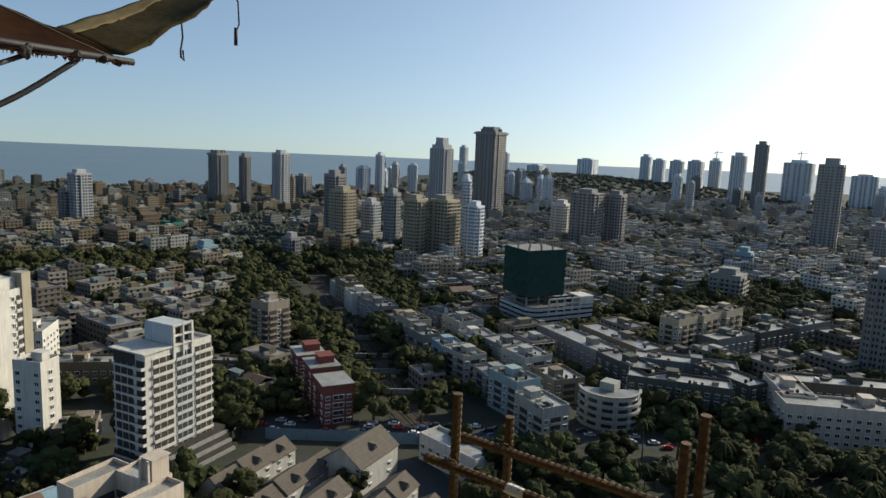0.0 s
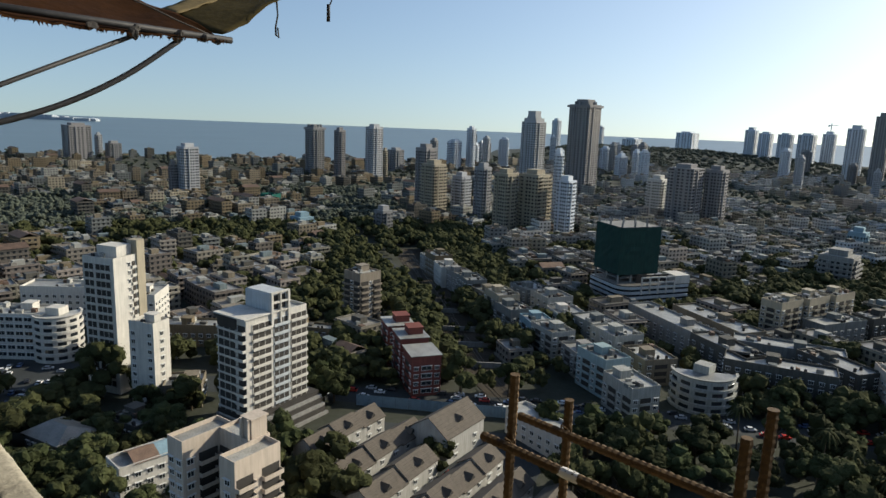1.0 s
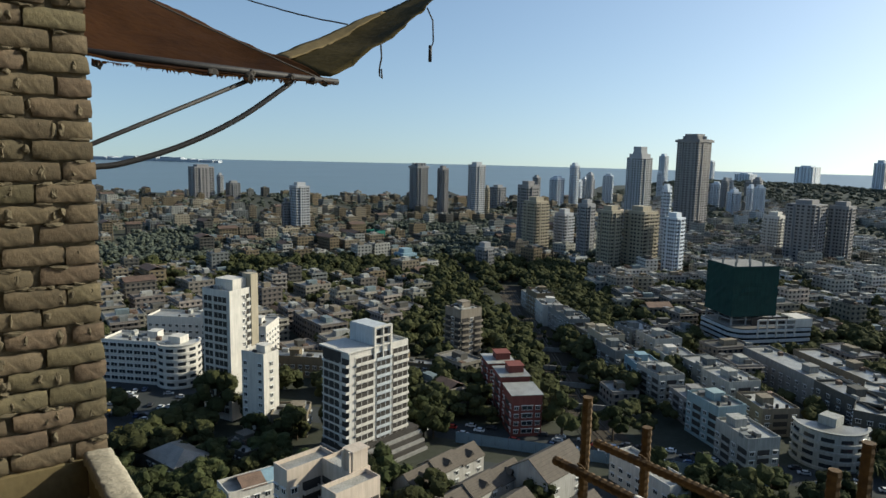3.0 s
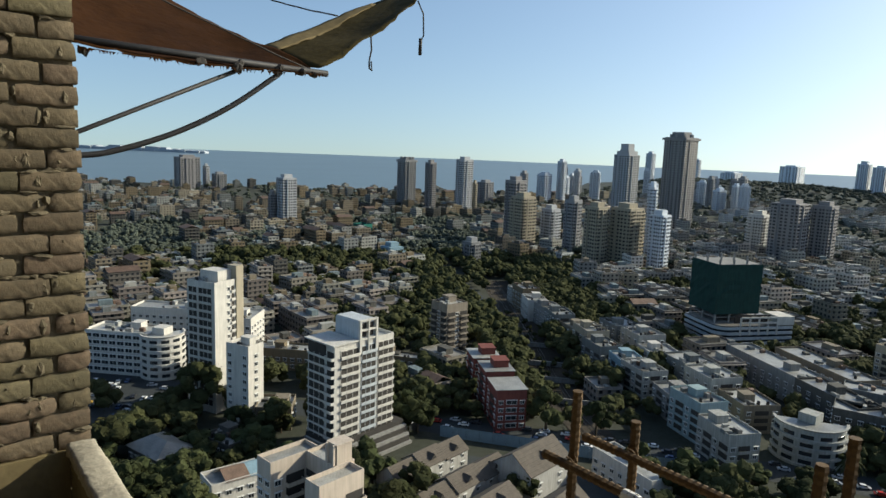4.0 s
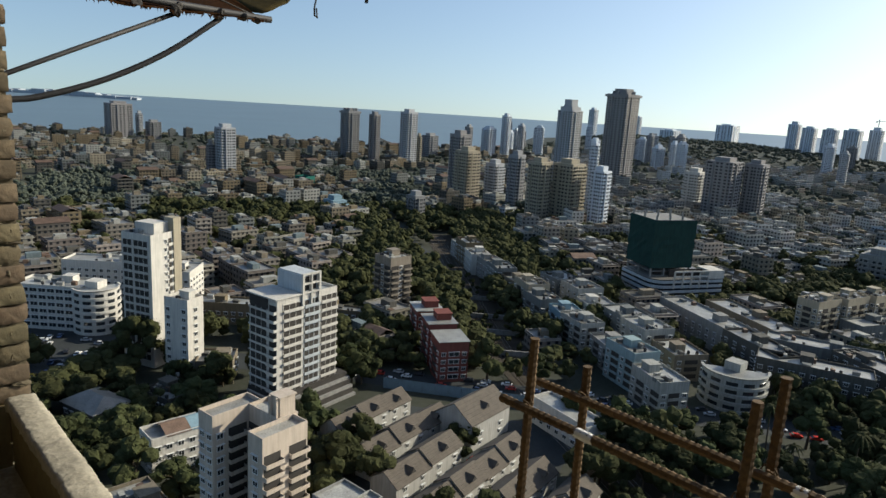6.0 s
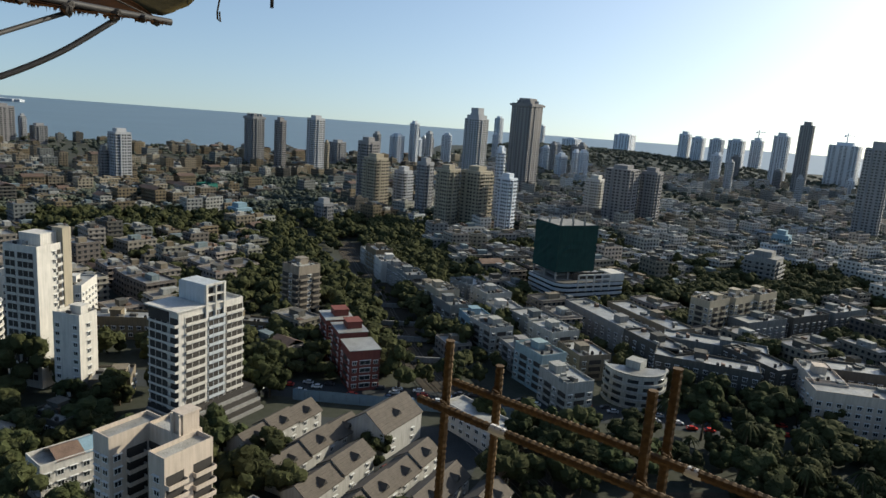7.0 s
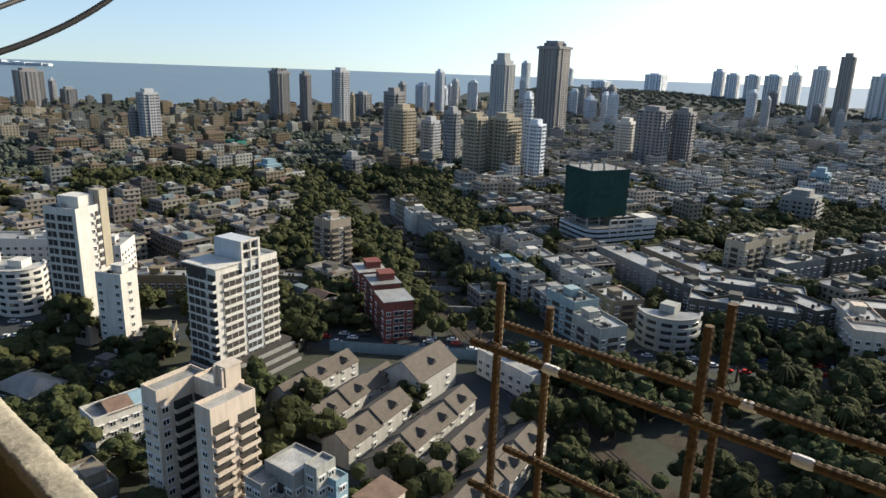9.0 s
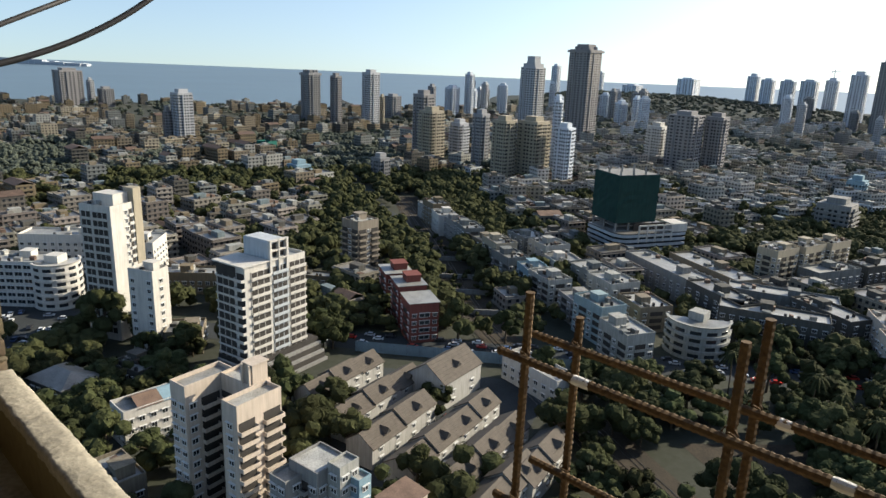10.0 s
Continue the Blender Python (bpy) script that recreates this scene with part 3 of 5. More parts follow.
def facade(b, face, wx, wy, z0, floors, fh, bays, mat):
    """Hang windows and balconies on one face of a box-shaped building: bays are (kind, width) from left to right seen from outside."""
    along, x0, y0, rz = {"front": (wx, 0, -wy / 2, 0), "right": (wy, wx / 2, 0, 90), "back": (wx, 0, wy / 2, 180), "left": (wy, -wx / 2, 0, -90)}[face]
    total = sum(w for _, w in bays)
    k = along / total
    a = radians(rz)
    pos = -along / 2
    for kind, w in bays:
        w *= k
        c = pos + w / 2
        pos += w
        for f in range(floors):
            z = z0 + f * fh
            x, y = x0 + c * math.cos(a), y0 + c * math.sin(a)
            if kind == "w":
                window(b, min(1.5, w * 0.6), 1.35, x, y, z + fh * 0.52, rz)
            elif kind == "W":
                window(b, w * 0.8, 1.6, x, y, z + fh * 0.55, rz)
            elif kind in "oOp":
                loggia(b, w * 0.98, PALEB if kind == "p" else mat, 0.6 if kind == "O" else 1.0, x, y, z, rz)
            elif kind in "bB":
                balcony(b, w * 0.97, 1.3 if kind == "b" else 0.6, mat, x, y, z, rz)


def body_mesh(wx, wy, h, mats, parapet=1.0, plinth=None):
    bm = bmesh.new()
    t = 0.25
    ring = lambda k, z: [bm.verts.new((sx * (wx / 2 - k), sy * (wy / 2 - k), z)) for sx, sy in ((-1, -1), (1, -1), (1, 1), (-1, 1))]
    levels = [ring(0, -0.5), ring(0, h + parapet), ring(t, h + parapet), ring(t, h)]
    for lo, hi in zip(levels, levels[1:]):
        for i in range(4):
            bm.faces.new((lo[i], lo[(i + 1) % 4], hi[(i + 1) % 4], hi[i]))
    bm.faces.new(levels[3]); bm.faces.new(levels[0][::-1])
    return mesh_of(bm, "wall", mats)


def roof_mesh(wx, wy):
    bm = bmesh.new()
    box(bm, -wx / 2 + 0.27, wx / 2 - 0.27, -wy / 2 + 0.27, wy / 2 - 0.27, 0, 0.06)
    return mesh_of(bm, "roof", ROOFW)


def tank_mesh():
    bm = bmesh.new()
    cyl(bm, 0, 0, 0, 1.3, 0.6, 12)
    cyl(bm, 0, 0, 1.3, 1.45, 0.45, 12)
    cyl(bm, 0, 0, 1.45, 1.55, 0.2, 8)
    return mesh_of(bm, "water_tank", TANK)


def building(name, cx, cy, wx, wy, h, yaw, mat, label, bays=None, fh=3.0, z0=0.6, group="", category="apartment building", stair=True, parapet=1.0, skip=0):
    b = root(name, cx, cy, 0, yaw, label, category, group)
    part("wall", body_mesh(wx, wy, h, mat, parapet), None, b)
    r = part("roof", roof_mesh(wx, wy), None, b); r.location.z = h
    rng = random.Random(int(cx * 7 + cy * 13))
    if stair:
        sx, sy = min(4.5, wx * 0.4), min(5.0, wy * 0.4)
        bm = bmesh.new(); box(bm, -sx / 2, sx / 2, -sy / 2, sy / 2, 0, 3.0); box(bm, -sx / 2 - 0.3, sx / 2 + 0.3, -sy / 2 - 0.3, sy / 2 + 0.3, 3.0, 3.2)
        s = part("stair_house", bm, mat, b); s.location = (rng.uniform(-0.2, 0.2) * wx, rng.uniform(-0.1, 0.25) * wy, h)
        for k in range(2):
            put("water_tank", shared("tank", tank_mesh), b, rng.uniform(-0.35, 0.35) * wx, -wy * rng.uniform(0.28, 0.4), h + 0.06)
    if stair and wx * wy > 90:
        for k in range(5):
            key = rng.randrange(6)
            def shed(key=key):
                r = random.Random(900 + key)
                bm = bmesh.new()
                a_, b_, h_ = r.uniform(1.2, 3.2), r.uniform(1.0, 3.0), r.uniform(0.7, 2.4)
                v = box(bm, -a_ / 2, a_ / 2, -b_ / 2, b_ / 2, 0, h_)
                for q in v[4:6]:
                    q.co.z -= r.uniform(0, 0.5)
                return mesh_of(bm, "roof_shed", (ROOFW, ROOFS, HOUSES_M[0], HOUSES_M[2], HOUSES_M[5], ROOFC)[key])
            put("roof_shed", shared(("shed", key), shed), b, rng.uniform(-0.4, 0.4) * wx, rng.uniform(-0.42, 0.42) * wy, h + 0.06, rng.choice((0, 90)))
    floors = int((h - z0) / fh) - skip
    for face, by in (bays or {}).items():
        facade(b, face, wx, wy, z0 + skip * fh, floors, fh, by, mat)
    return b


FOOT = []   # footprints kept free: middle and radius


def known(x, y, r):
    FOOT.append((x, y, r))


# the white slab tower with balcony bands
TY = -26.0
cx, cy = near_corner(-86.6, 191.8, 13.7, 26, TY)
known(cx, cy, 22)
t = building("apartment_tower", cx, cy, 13.7, 26, 39.4, TY, WHITE, "white apartment tower with pale balcony bands and dark openings",
             {"right": [("s", 2.0), ("o", 7.4), ("s", 0.6), ("p", 6.2), ("s", 0.5), ("o", 6.8)], "front": [("s", 0.3), ("O", 9.5), ("s", 0.6), ("b", 4.4)], "left": [("w", 3)] * 8}, fh=2.95, z0=3.2, stair=False)
bm = bmesh.new(); box(bm, -5.5, 6.3, -2.6, 4.6, 39.4, 46.6); box(bm, -5.2, 6.0, -2.3, 4.3, 46.6, 46.9)
part("stair_house", bm, PALEB, t, "pale blue-grey lift house on the roof")
# dark panels on the lift house, shade of its gaps given as colour
for z0_, z1_ in ((41.2, 43.3), (43.8, 45.8)):
    for y0_, y1_ in ((-1.9, 0.7), (1.3, 3.9)):
        bm = bmesh.new(); box(bm, 6.0, 6.36, y0_, y1_, z0_, z1_)
        part("opening", bm, DARK, t)
bm = bmesh.new()
for y0_, y1_ in ((-3.0, -2.2), (0.75, 1.25), (4.2, 5.0)):
    box(bm, 6.4, 7.5, y0_, y1_, 36.0, 47.2)
for z0_ in (40.4, 43.4, 46.6):
    for y0_, y1_ in ((-2.19, 0.74), (1.26, 4.19)):
        box(bm, 6.42, 7.4, y0_, y1_, z0_, z0_ + 0.55)
part("roof_frame", bm, WHITE, t, "white open frame at the top of the facade")
bm = bmesh.new(); box(bm, -7.6, 7.4, -14.0, -3.1, 40.42, 40.85)
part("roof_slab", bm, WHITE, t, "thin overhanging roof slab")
# dark sheet painted as the shade of the recess under the roof slab
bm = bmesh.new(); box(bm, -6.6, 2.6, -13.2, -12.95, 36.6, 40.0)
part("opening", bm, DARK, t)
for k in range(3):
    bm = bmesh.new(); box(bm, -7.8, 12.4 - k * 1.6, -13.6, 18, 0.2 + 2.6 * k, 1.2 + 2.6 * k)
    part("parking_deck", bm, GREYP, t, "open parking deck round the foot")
    # solid dark block, coloured as the shade between two decks
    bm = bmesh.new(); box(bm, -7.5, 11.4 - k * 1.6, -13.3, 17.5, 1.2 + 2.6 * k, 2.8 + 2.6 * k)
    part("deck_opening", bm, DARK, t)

# white tower with a blank sunlit side, and its lower wing
cx, cy = near_corner(-146.4, 216.1, 14, 13.5, -11)
known(cx, cy, 18)
t = building("apartment_tower", cx, cy, 14, 13.5, 50, -11, WHITE, "tall white tower with a blank sunlit side wall",
             {"front": [("s", 0.5), ("O", 4.4), ("s", 0.4), ("O", 6.6), ("s", 1.2)], "right": [("s", 6.2), ("w", 2), ("B", 2.2), ("s", 3.0)], "left": [("w", 3)] * 4}, fh=3.1, z0=2.5)
bm = bmesh.new(); box(bm, -4, 5.0, -3, 4.0, 50, 54.5); part("lift_house", bm, WHITE, t)
bm = bmesh.new(); box(bm, 3.2, 7.6, 4.0, 7.8, -0.5, 56.0); part("stair_shaft", bm, CREAM, t, "tall cream stair shaft at the back corner")
cx, cy = near_corner(-127.6, 208.2, 10.5, 8, -11)
known(cx, cy, 12)
building("apartment_wing", cx, cy, 10.5, 8, 30, -11, WHITE, "lower white wing with small dark windows",
         {"front": [("w", 2), ("s", 2), ("w", 2)], "right": [("s", 1), ("w", 2), ("s", 1)]}, fh=3.0, z0=1.0)

# pale pink block in two wings
PY = -28.0
cx, cy = near_corner(-57.5, 120.6, 5, 12, PY)
known(cx, cy, 9)
building("apartment_block", cx, cy, 5, 12, 33, PY, PINK, "pale pink apartment wing with stacked sunlit balconies", {"right": [("b", 5), ("s", 1.6), ("b", 5.4)], "front": [("s", 0.6), ("w", 2), ("s", 0.6)], "left": [("w", 2)] * 3}, fh=2.95, stair=False)
cx, cy = near_corner(-72.2, 126.6, 5.5, 13, PY)
known(cx, cy, 9)
building("apartment_block", cx, cy, 5.5, 13, 33, PY, PINK, "shaded pale pink apartment wing with small windows", {"front": [("w", 2), ("w", 2)], "right": [("w", 2), ("b", 3), ("w", 2)], "left": [("w", 2)] * 4}, fh=2.95, stair=False)
cx, cy = near_corner(-58.25, 129.9, 11, 5.5, PY)
known(cx, cy, 7)
t = building("apartment_block", cx, cy, 11, 5.5, 33, PY, PINK, "pale pink middle wing with dark stacked balconies", {"front": [("b", 4), ("w", 2), ("b", 4)]}, fh=2.95, stair=False)
bm = bmesh.new(); box(bm, 2.0, 5.2, -2.0, 2.2, 33.0, 38.4); box(bm, 1.7, 5.5, -2.3, 2.5, 38.4, 38.7)
part("stair_house", bm, PINK, t)
for x_ in (2.4, 4.8):
    bm = bmesh.new(); box(bm, x_ - 0.25, x_ + 0.25, -2.9, -2.4, 33.0, 38.6)
    part("post", bm, PINK, t)

# grey weathered block at the foot, in stepped parts
GY = -30.0
for nx, ny, wx, wy, h, m, lab, by in (
        (-39.7, 118.6, 8.8, 9, 21, GREYP, "weathered grey block with stained parapets and a pale roof", {"front": [("w", 2), ("b", 3), ("w", 2)], "right": [("w", 2), ("w", 2), ("w", 2)]}),
        (-46.0, 117.2, 5.2, 5.6, 19, GREYP, "low grey stained block with a flat roof", {"front": [("w", 2), ("w", 2)], "right": [("w", 2)]}),
        (-34.9, 119.2, 3.8, 5.5, 22.5, HOUSES_M[2], "slim pale stair block with dark streaks", {"front": [("w", 2)], "right": [("w", 2), ("w", 2)]}),
        (-31.2, 120.6, 3.2, 3.6, 19, BLUEP, "small blue-roofed block beside the grey one", {"front": [("w", 2)], "right": [("w", 2)]})):
    cx, cy = near_corner(nx, ny, wx, wy, GY)
    known(cx, cy, max(wx, wy) * 0.65)
    building("apartment_block", cx, cy, wx, wy, h, GY, m, lab, by, fh=3.0, stair=False, parapet=0.7)
cx, cy = near_corner(-22.5, 120.0, 6.5, 9.5, GY)
known(cx, cy, 7)
t = building("house", cx, cy, 6.5, 9.5, 12.6, GY, PINK, "pink house with a sloping terracotta sheet roof", {"right": [("w", 2)] * 3, "front": [("w", 2)] * 2}, fh=3.0, stair=False, category="house")
bm = bmesh.new()
grid_sheet(bm, [[(-3.6, -5.1, 14.6), (-3.6, 5.1, 14.6)], [(3.7, -5.1, 13.7), (3.7, 5.1, 13.7)]])
ob = part("sheet_roof", bm, ROOFS, t, "dusty terracotta roof sheets")
ob.modifiers.new("thick", 'SOLIDIFY').thickness = 0.12

# old brown frame building
cx, cy = near_corner(-81.5, 310.3, 12.5, 13)
known(cx, cy, 14)
building("apartment_block", cx, cy, 12.5, 13, 27.5, YAW, OLD, "old brown concrete block with open balconies", {"front": [("b", 4), ("w", 2), ("b", 4)], "right": [("b", 4), ("w", 2), ("b", 4)]}, fh=3.0)

# red row
for cx, cy, h, m, lab in ((-39.9, 246.1, 15.5, REDP, "red-walled block with pale flat roof"), (-47.2, 260.8, 17, REDP, "red and grey stepped block with white roof edge"), (-55.6, 275.6, 17, REDP, "dark red stepped block with white roof")):
    known(cx, cy, 9)
    b = building("apartment_block", cx, cy, 11.5, 13.6, h, 26, m, lab, {"left": [("w", 2), ("B", 3), ("w", 2)], "front": [("w", 1.5), ("W", 2.2), ("w", 1.5)], "right": [("w", 2)] * 3}, fh=3.0, stair=False, parapet=0.5)
    bm = bmesh.new()
    box(bm, -6.2, 6.2, -7.2, 7.2, h + 0.52, h + 0.72)
    part("roof_slab", bm, ROOFW, b, "pale dusty roof slab")
    if h > 16:
        bm = bmesh.new(); box(bm, -1.5, 4.5, -2.5, 4, h + 0.72, h + 3.4); box(bm, -1.8, 4.8, -2.8, 4.3, h + 3.4, h + 3.6)
        part("stair_house", bm, REDP, b)

# small white house with red and blue sheet roofs
cx, cy = near_corner(-103.3, 149.8, 9, 16)
known(cx, cy, 13)
w = building("house", cx, cy, 9, 16, 10.5, YAW, WHITE, "small white house with patched red and blue sheet roof", {"right": [("w", 2)] * 5, "front": [("w", 2)] * 3}, fh=3.0, stair=False, category="house")
bm = bmesh.new()
for y0, y1, mi in ((-4, 3, 0), (3.1, 8, 1)):
    prism_pts = [(-4.5, y0, 11.2), (0, y0, 13.2), (4.8, y0, 11.2)], [(-4.5, y1, 11.2), (0, y1, 13.2), (4.8, y1, 11.2)]
    grid_sheet(bm, prism_pts, mi)
part("sheet_roof", bm, [ROOFS, BLUEP], w, "red and blue corrugated sheets")

# curved white block
def curved_block(cx, cy, r, a0, a1, h, mat, label, yaw=0.0, depth=14.0):
    b = root("curved_block", cx, cy, 0, yaw, label, "apartment building")
    known(cx, cy, r + 3)
    n = 18
    arc = [(r * math.cos(radians(a0 + (a1 - a0) * i / n)), r * math.sin(radians(a0 + (a1 - a0) * i / n))) for i in range(n + 1)]
    inner = [(x * 0.15, y * 0.15) for x, y in arc[::-1]]
    bm = bmesh.new(); prism(bm, arc + inner[:1] + inner[-1:], -0.5, h - 0.8)
    part("wall", bm, mat, b)
    for f in range(int(h / 3)):
        z = 0.3 + 3 * f
        bm = bmesh.new()
        prof = ((1.0, 0.0), (1.06, 0.0), (1.06, 1.0), (1.0, 1.0))
        grid_sheet(bm, [[(x * s, y * s, z + dz) for s, dz in prof] for x, y in arc])
        band = part("storey_band", bm, mat, b)
        for i in range(n):
            if i % 3:
                (xa, ya), (xb, yb) = arc[i], arc[i + 1]
                bm = bmesh.new()
                grid_sheet(bm, [[(xa * 1.0, ya * 1.0, z + 1.15), (xa * 1.006, ya * 1.006, z + 1.2), (xa * 1.006, ya * 1.006, z + 2.5), (xa, ya, z + 2.55)], [(xb, yb, z + 1.15), (xb * 1.006, yb * 1.006, z + 1.2), (xb * 1.006, yb * 1.006, z + 2.5), (xb, yb, z + 2.55)]])
                part("window", bm, GLASS, b)
    bm = bmesh.new(); prism(bm, [(x * 0.97, y * 0.97) for x, y in arc] + inner[:1] + inner[-1:], h - 0.8, h - 0.7)
    part("roof", bm, ROOFW, b)
    bm = bmesh.new()
    grid_sheet(bm, [[(x, y, h - 0.8), (x * 1.06, y * 1.06, h), (x * 0.97, y * 0.97, h), (x * 0.96, y * 0.96, h - 0.8)] for x, y in arc])
    part("parapet", bm, mat, b)
    bm = bmesh.new(); box(bm, -3, 3, -3, 3, h - 0.7, h + 2.4); part("stair_house", bm, mat, b)
    return b


curved_block(67, 256, 11.5, -150, 30, 14, HOUSES_M[2], "rounded pale grey corner block with banded storeys", YAW)
curved_block(-193, 246, 9, -130, 60, 19.5, WHITE, "curved white corner with banded windows")
known(-212, 245, 16)
building("apartment_block", -212, 246, 30, 15, 18.6, 8, WHITE, "weathered white block with window bands beside the crossing", {"front": [("W", 3.4)] * 8, "left": [("w", 3)] * 4}, fh=3.0)

# white office with the netted tower on it
RY_ = 28.0
OF = root("office_block", 50, 379, 0, RY_, "white low office with long curved window bands", "office building")
known(62, 398, 27)
known(76, 402, 16)
edge = [(0, 32)] + [(8 - 8 * math.cos(radians(a)), 8 - 8 * math.sin(radians(a))) for a in range(0, 91, 10)] + [(46, 0)]
bm = bmesh.new(); prism(bm, [(x * 0.985 + 0.3, y * 0.985 + 0.3) for x, y in edge] + [(45.6, 31.8)], -0.5, 14.2)
part("wall", bm, GLASS, OF, "dark glazed storeys")
for f in range(5):
    bm = bmesh.new()
    z = 0.9 + 2.85 * f
    grid_sheet(bm, [[(x * 0.99 + 0.25, y * 0.99 + 0.25, z), (x - 0.2, y - 0.2, z), (x - 0.2, y - 0.2, z + 1.55), (x * 0.99 + 0.25, y * 0.99 + 0.25, z + 1.55)] for x, y in edge])
    part("storey_band", bm, PALEB, OF, "white storey band")
bm = bmesh.new(); prism(bm, [(x, y) for x, y in edge] + [(46, 32)], 14.2, 14.5)
part("roof", bm, ROOFC, OF)
bm = bmesh.new()
for k in range(5):
    box(bm, 13 + k * 5.6, 13.7 + k * 5.6, -0.45, 0.35, 9.2, 19.0)
for z in (12.4, 15.6, 18.5):
    for k in range(4):
        box(bm, 13.72 + k * 5.6, 18.58 + k * 5.6, -0.4, 0.3, z, z + 0.8)
part("roof_frame", bm, WHITE, OF, "white open frame storeys")
# dark sheet behind the frame, its colour standing for the shade inside
bm = bmesh.new(); box(bm, 13.5, 35.6, 5.5, 6, 14.5, 19.0); part("back_wall", bm, DARK, OF)
bm = bmesh.new(); box(bm, 36.2, 46.2, -0.3, 12, 14.5, 19.2); part("end_block", bm, WHITE, OF, "white solid end block")
nt_ = root("netted_tower", 54.3, 402.8, 0, RY_, "unfinished tower wrapped in dark green netting", "tower")
bm = bmesh.new()
rows = []
for k in range(13):
    z = 19.5 + 2.27 * k
    ring = []
    for i in range(33):
        a = i / 32 * 4
        s, f = int(a) % 4, a - int(a)
        c = ((-1, -1), (1, -1), (1, 1), (-1, 1), (-1, -1))
        x, y = c[s][0] + (c[s + 1][0] - c[s][0]) * f, c[s][1] + (c[s + 1][1] - c[s][1]) * f
        j = noise.noise(Vector((x * 4, y * 4, z * 0.5))) * 0.5
        ring.append((x * (13.5 + j), y * (12.5 + j), z))
    rows.append(ring)
grid_sheet(bm, rows)
part("netting", bm, NETTING, nt_, "dark green debris netting")
bm = bmesh.new()
for k in range(17):
    box(bm, -13, 13, -12, 12, 0.1 + 2.9 * k, 0.4 + 2.9 * k)
for x in (-12.5, -4, 4, 12.5):
    for y in (-11.5, 0, 11.5):
        box(bm, x - 0.4, x + 0.4, y - 0.4, y + 0.4, 0, 49.5)
part("frame", bm, GREYP, nt_, "grey concrete floors and columns")

# yellow-cream blocks
for k in range(3):
    cx, cy = near_corner(122.9 + k * 17, 336 + k * 12, 11, 18)
    known(cx, cy, 13)
    building("apartment_block", cx, cy, 11, 18, 21, YAW - 14, CREAM, "cream apartment block with stair tower", {"front": [("w", 2), ("b", 3), ("w", 2)], "right": [("w", 2), ("b", 3), ("s", 1), ("b", 3), ("w", 2)]}, fh=3.0)


# rows of four-storey blocks beside the railway
RY = 28.0
rowmats = [HOUSES_M[2], TEAL, GREYP, HOUSES_M[2], BLUEP, HOUSES_M[0], CREAM, HOUSES_M[1], HOUSES_M[0], GREYP, WHITE, HOUSES_M[3]]
rowname = ["pale", "pale teal", "grey", "pale", "light blue", "grey", "cream", "tan", "grey", "weathered grey", "white", "ochre"]
dx, dy = -math.sin(radians(RY)), math.cos(radians(RY))
px, py = math.cos(radians(RY)), math.sin(radians(RY))
for k in range(13):
    s, o = 8 + k * 19.5 + (k % 2) * 2, 7.0 + (k * 7 % 5)
    cx, cy = 36 + dx * s + px * o, 232 + dy * s + py * o
    known(cx, cy, 9)
    building("row_block", cx, cy, 12, 18.2, (12.5, 15, 10, 13.5, 11.5)[k % 5], RY + (0, 5, -4, 2, -6, 3)[k % 6], rowmats[k % 12], rowname[k % 12] + " four-storey block with cluttered flat roof beside the railway",
             {"left": [("w", 2), ("B", 3), ("w", 2), ("B", 3)] if k < 8 else [("w", 2.5)] * 4, "front": [("w", 2), ("B", 3), ("w", 2)]} if k < 10 else {"left": [("w", 2.5)] * 4}, fh=3.0, group="row of blocks by the railway")
for k in range(7):
    s, o = 14 + k * 21, 33.0 + 2 * (k % 2)
    if k == 0:
        continue
    cx, cy = 36 + dx * s + px * o, 232 + dy * s + py * o
    known(cx, cy, 10)
    building("row_block", cx, cy, 15, 18.5, (13, 10.5, 14)[k % 3], RY + (4, -5, 2)[k % 3], rowmats[(k * 5 + 2) % 12], rowname[(k * 5 + 2) % 12] + " block with pale sunlit roof",
             {"front": [("w", 2), ("B", 3), ("w", 2)], "left": [("w", 2)] * 3}, fh=3.0, group="second row of blocks")
# long slab and courtyard blocks across the road
SLABS = [
    (71, 327, 14, 62, 12, 27, GREYP, "long grey slab block with bright roof edge"), (92, 340, 14, 50, 11, 27, HOUSES_M[1], "long tan slab block with stepped roofs"),
    (98, 268, 40, 12, 14, -18, HOUSES_M[5], "dark brown courtyard block front"), (84, 288, 12, 34, 14, 26, HOUSES_M[5], "dark brown courtyard block side"),
    (112, 300, 44, 12, 12, -18, HOUSES_M[0], "grey courtyard block back"), (124, 280, 12, 30, 13, 26, HOUSES_M[5], "dark courtyard block end wing"),
    (158, 243, 58, 13, 15, -8, PINK, "pale pinkish block with rows of windows"), (140, 262, 12, 26, 15, -8, PINK, "pale pinkish block wing"), (176, 268, 60, 12, 15, -8, HOUSES_M[5], "dark block behind with white roof edges"),
    (150, 348, 30, 12, 12, 31, HOUSES_M[0], "grey low row with bright roof"), (180, 366, 30, 12, 12, 31, HOUSES_M[5], "dark low row with bright roof"), (210, 384, 30, 12, 12, 31, HOUSES_M[0], "grey low row with pale parapet"),
]
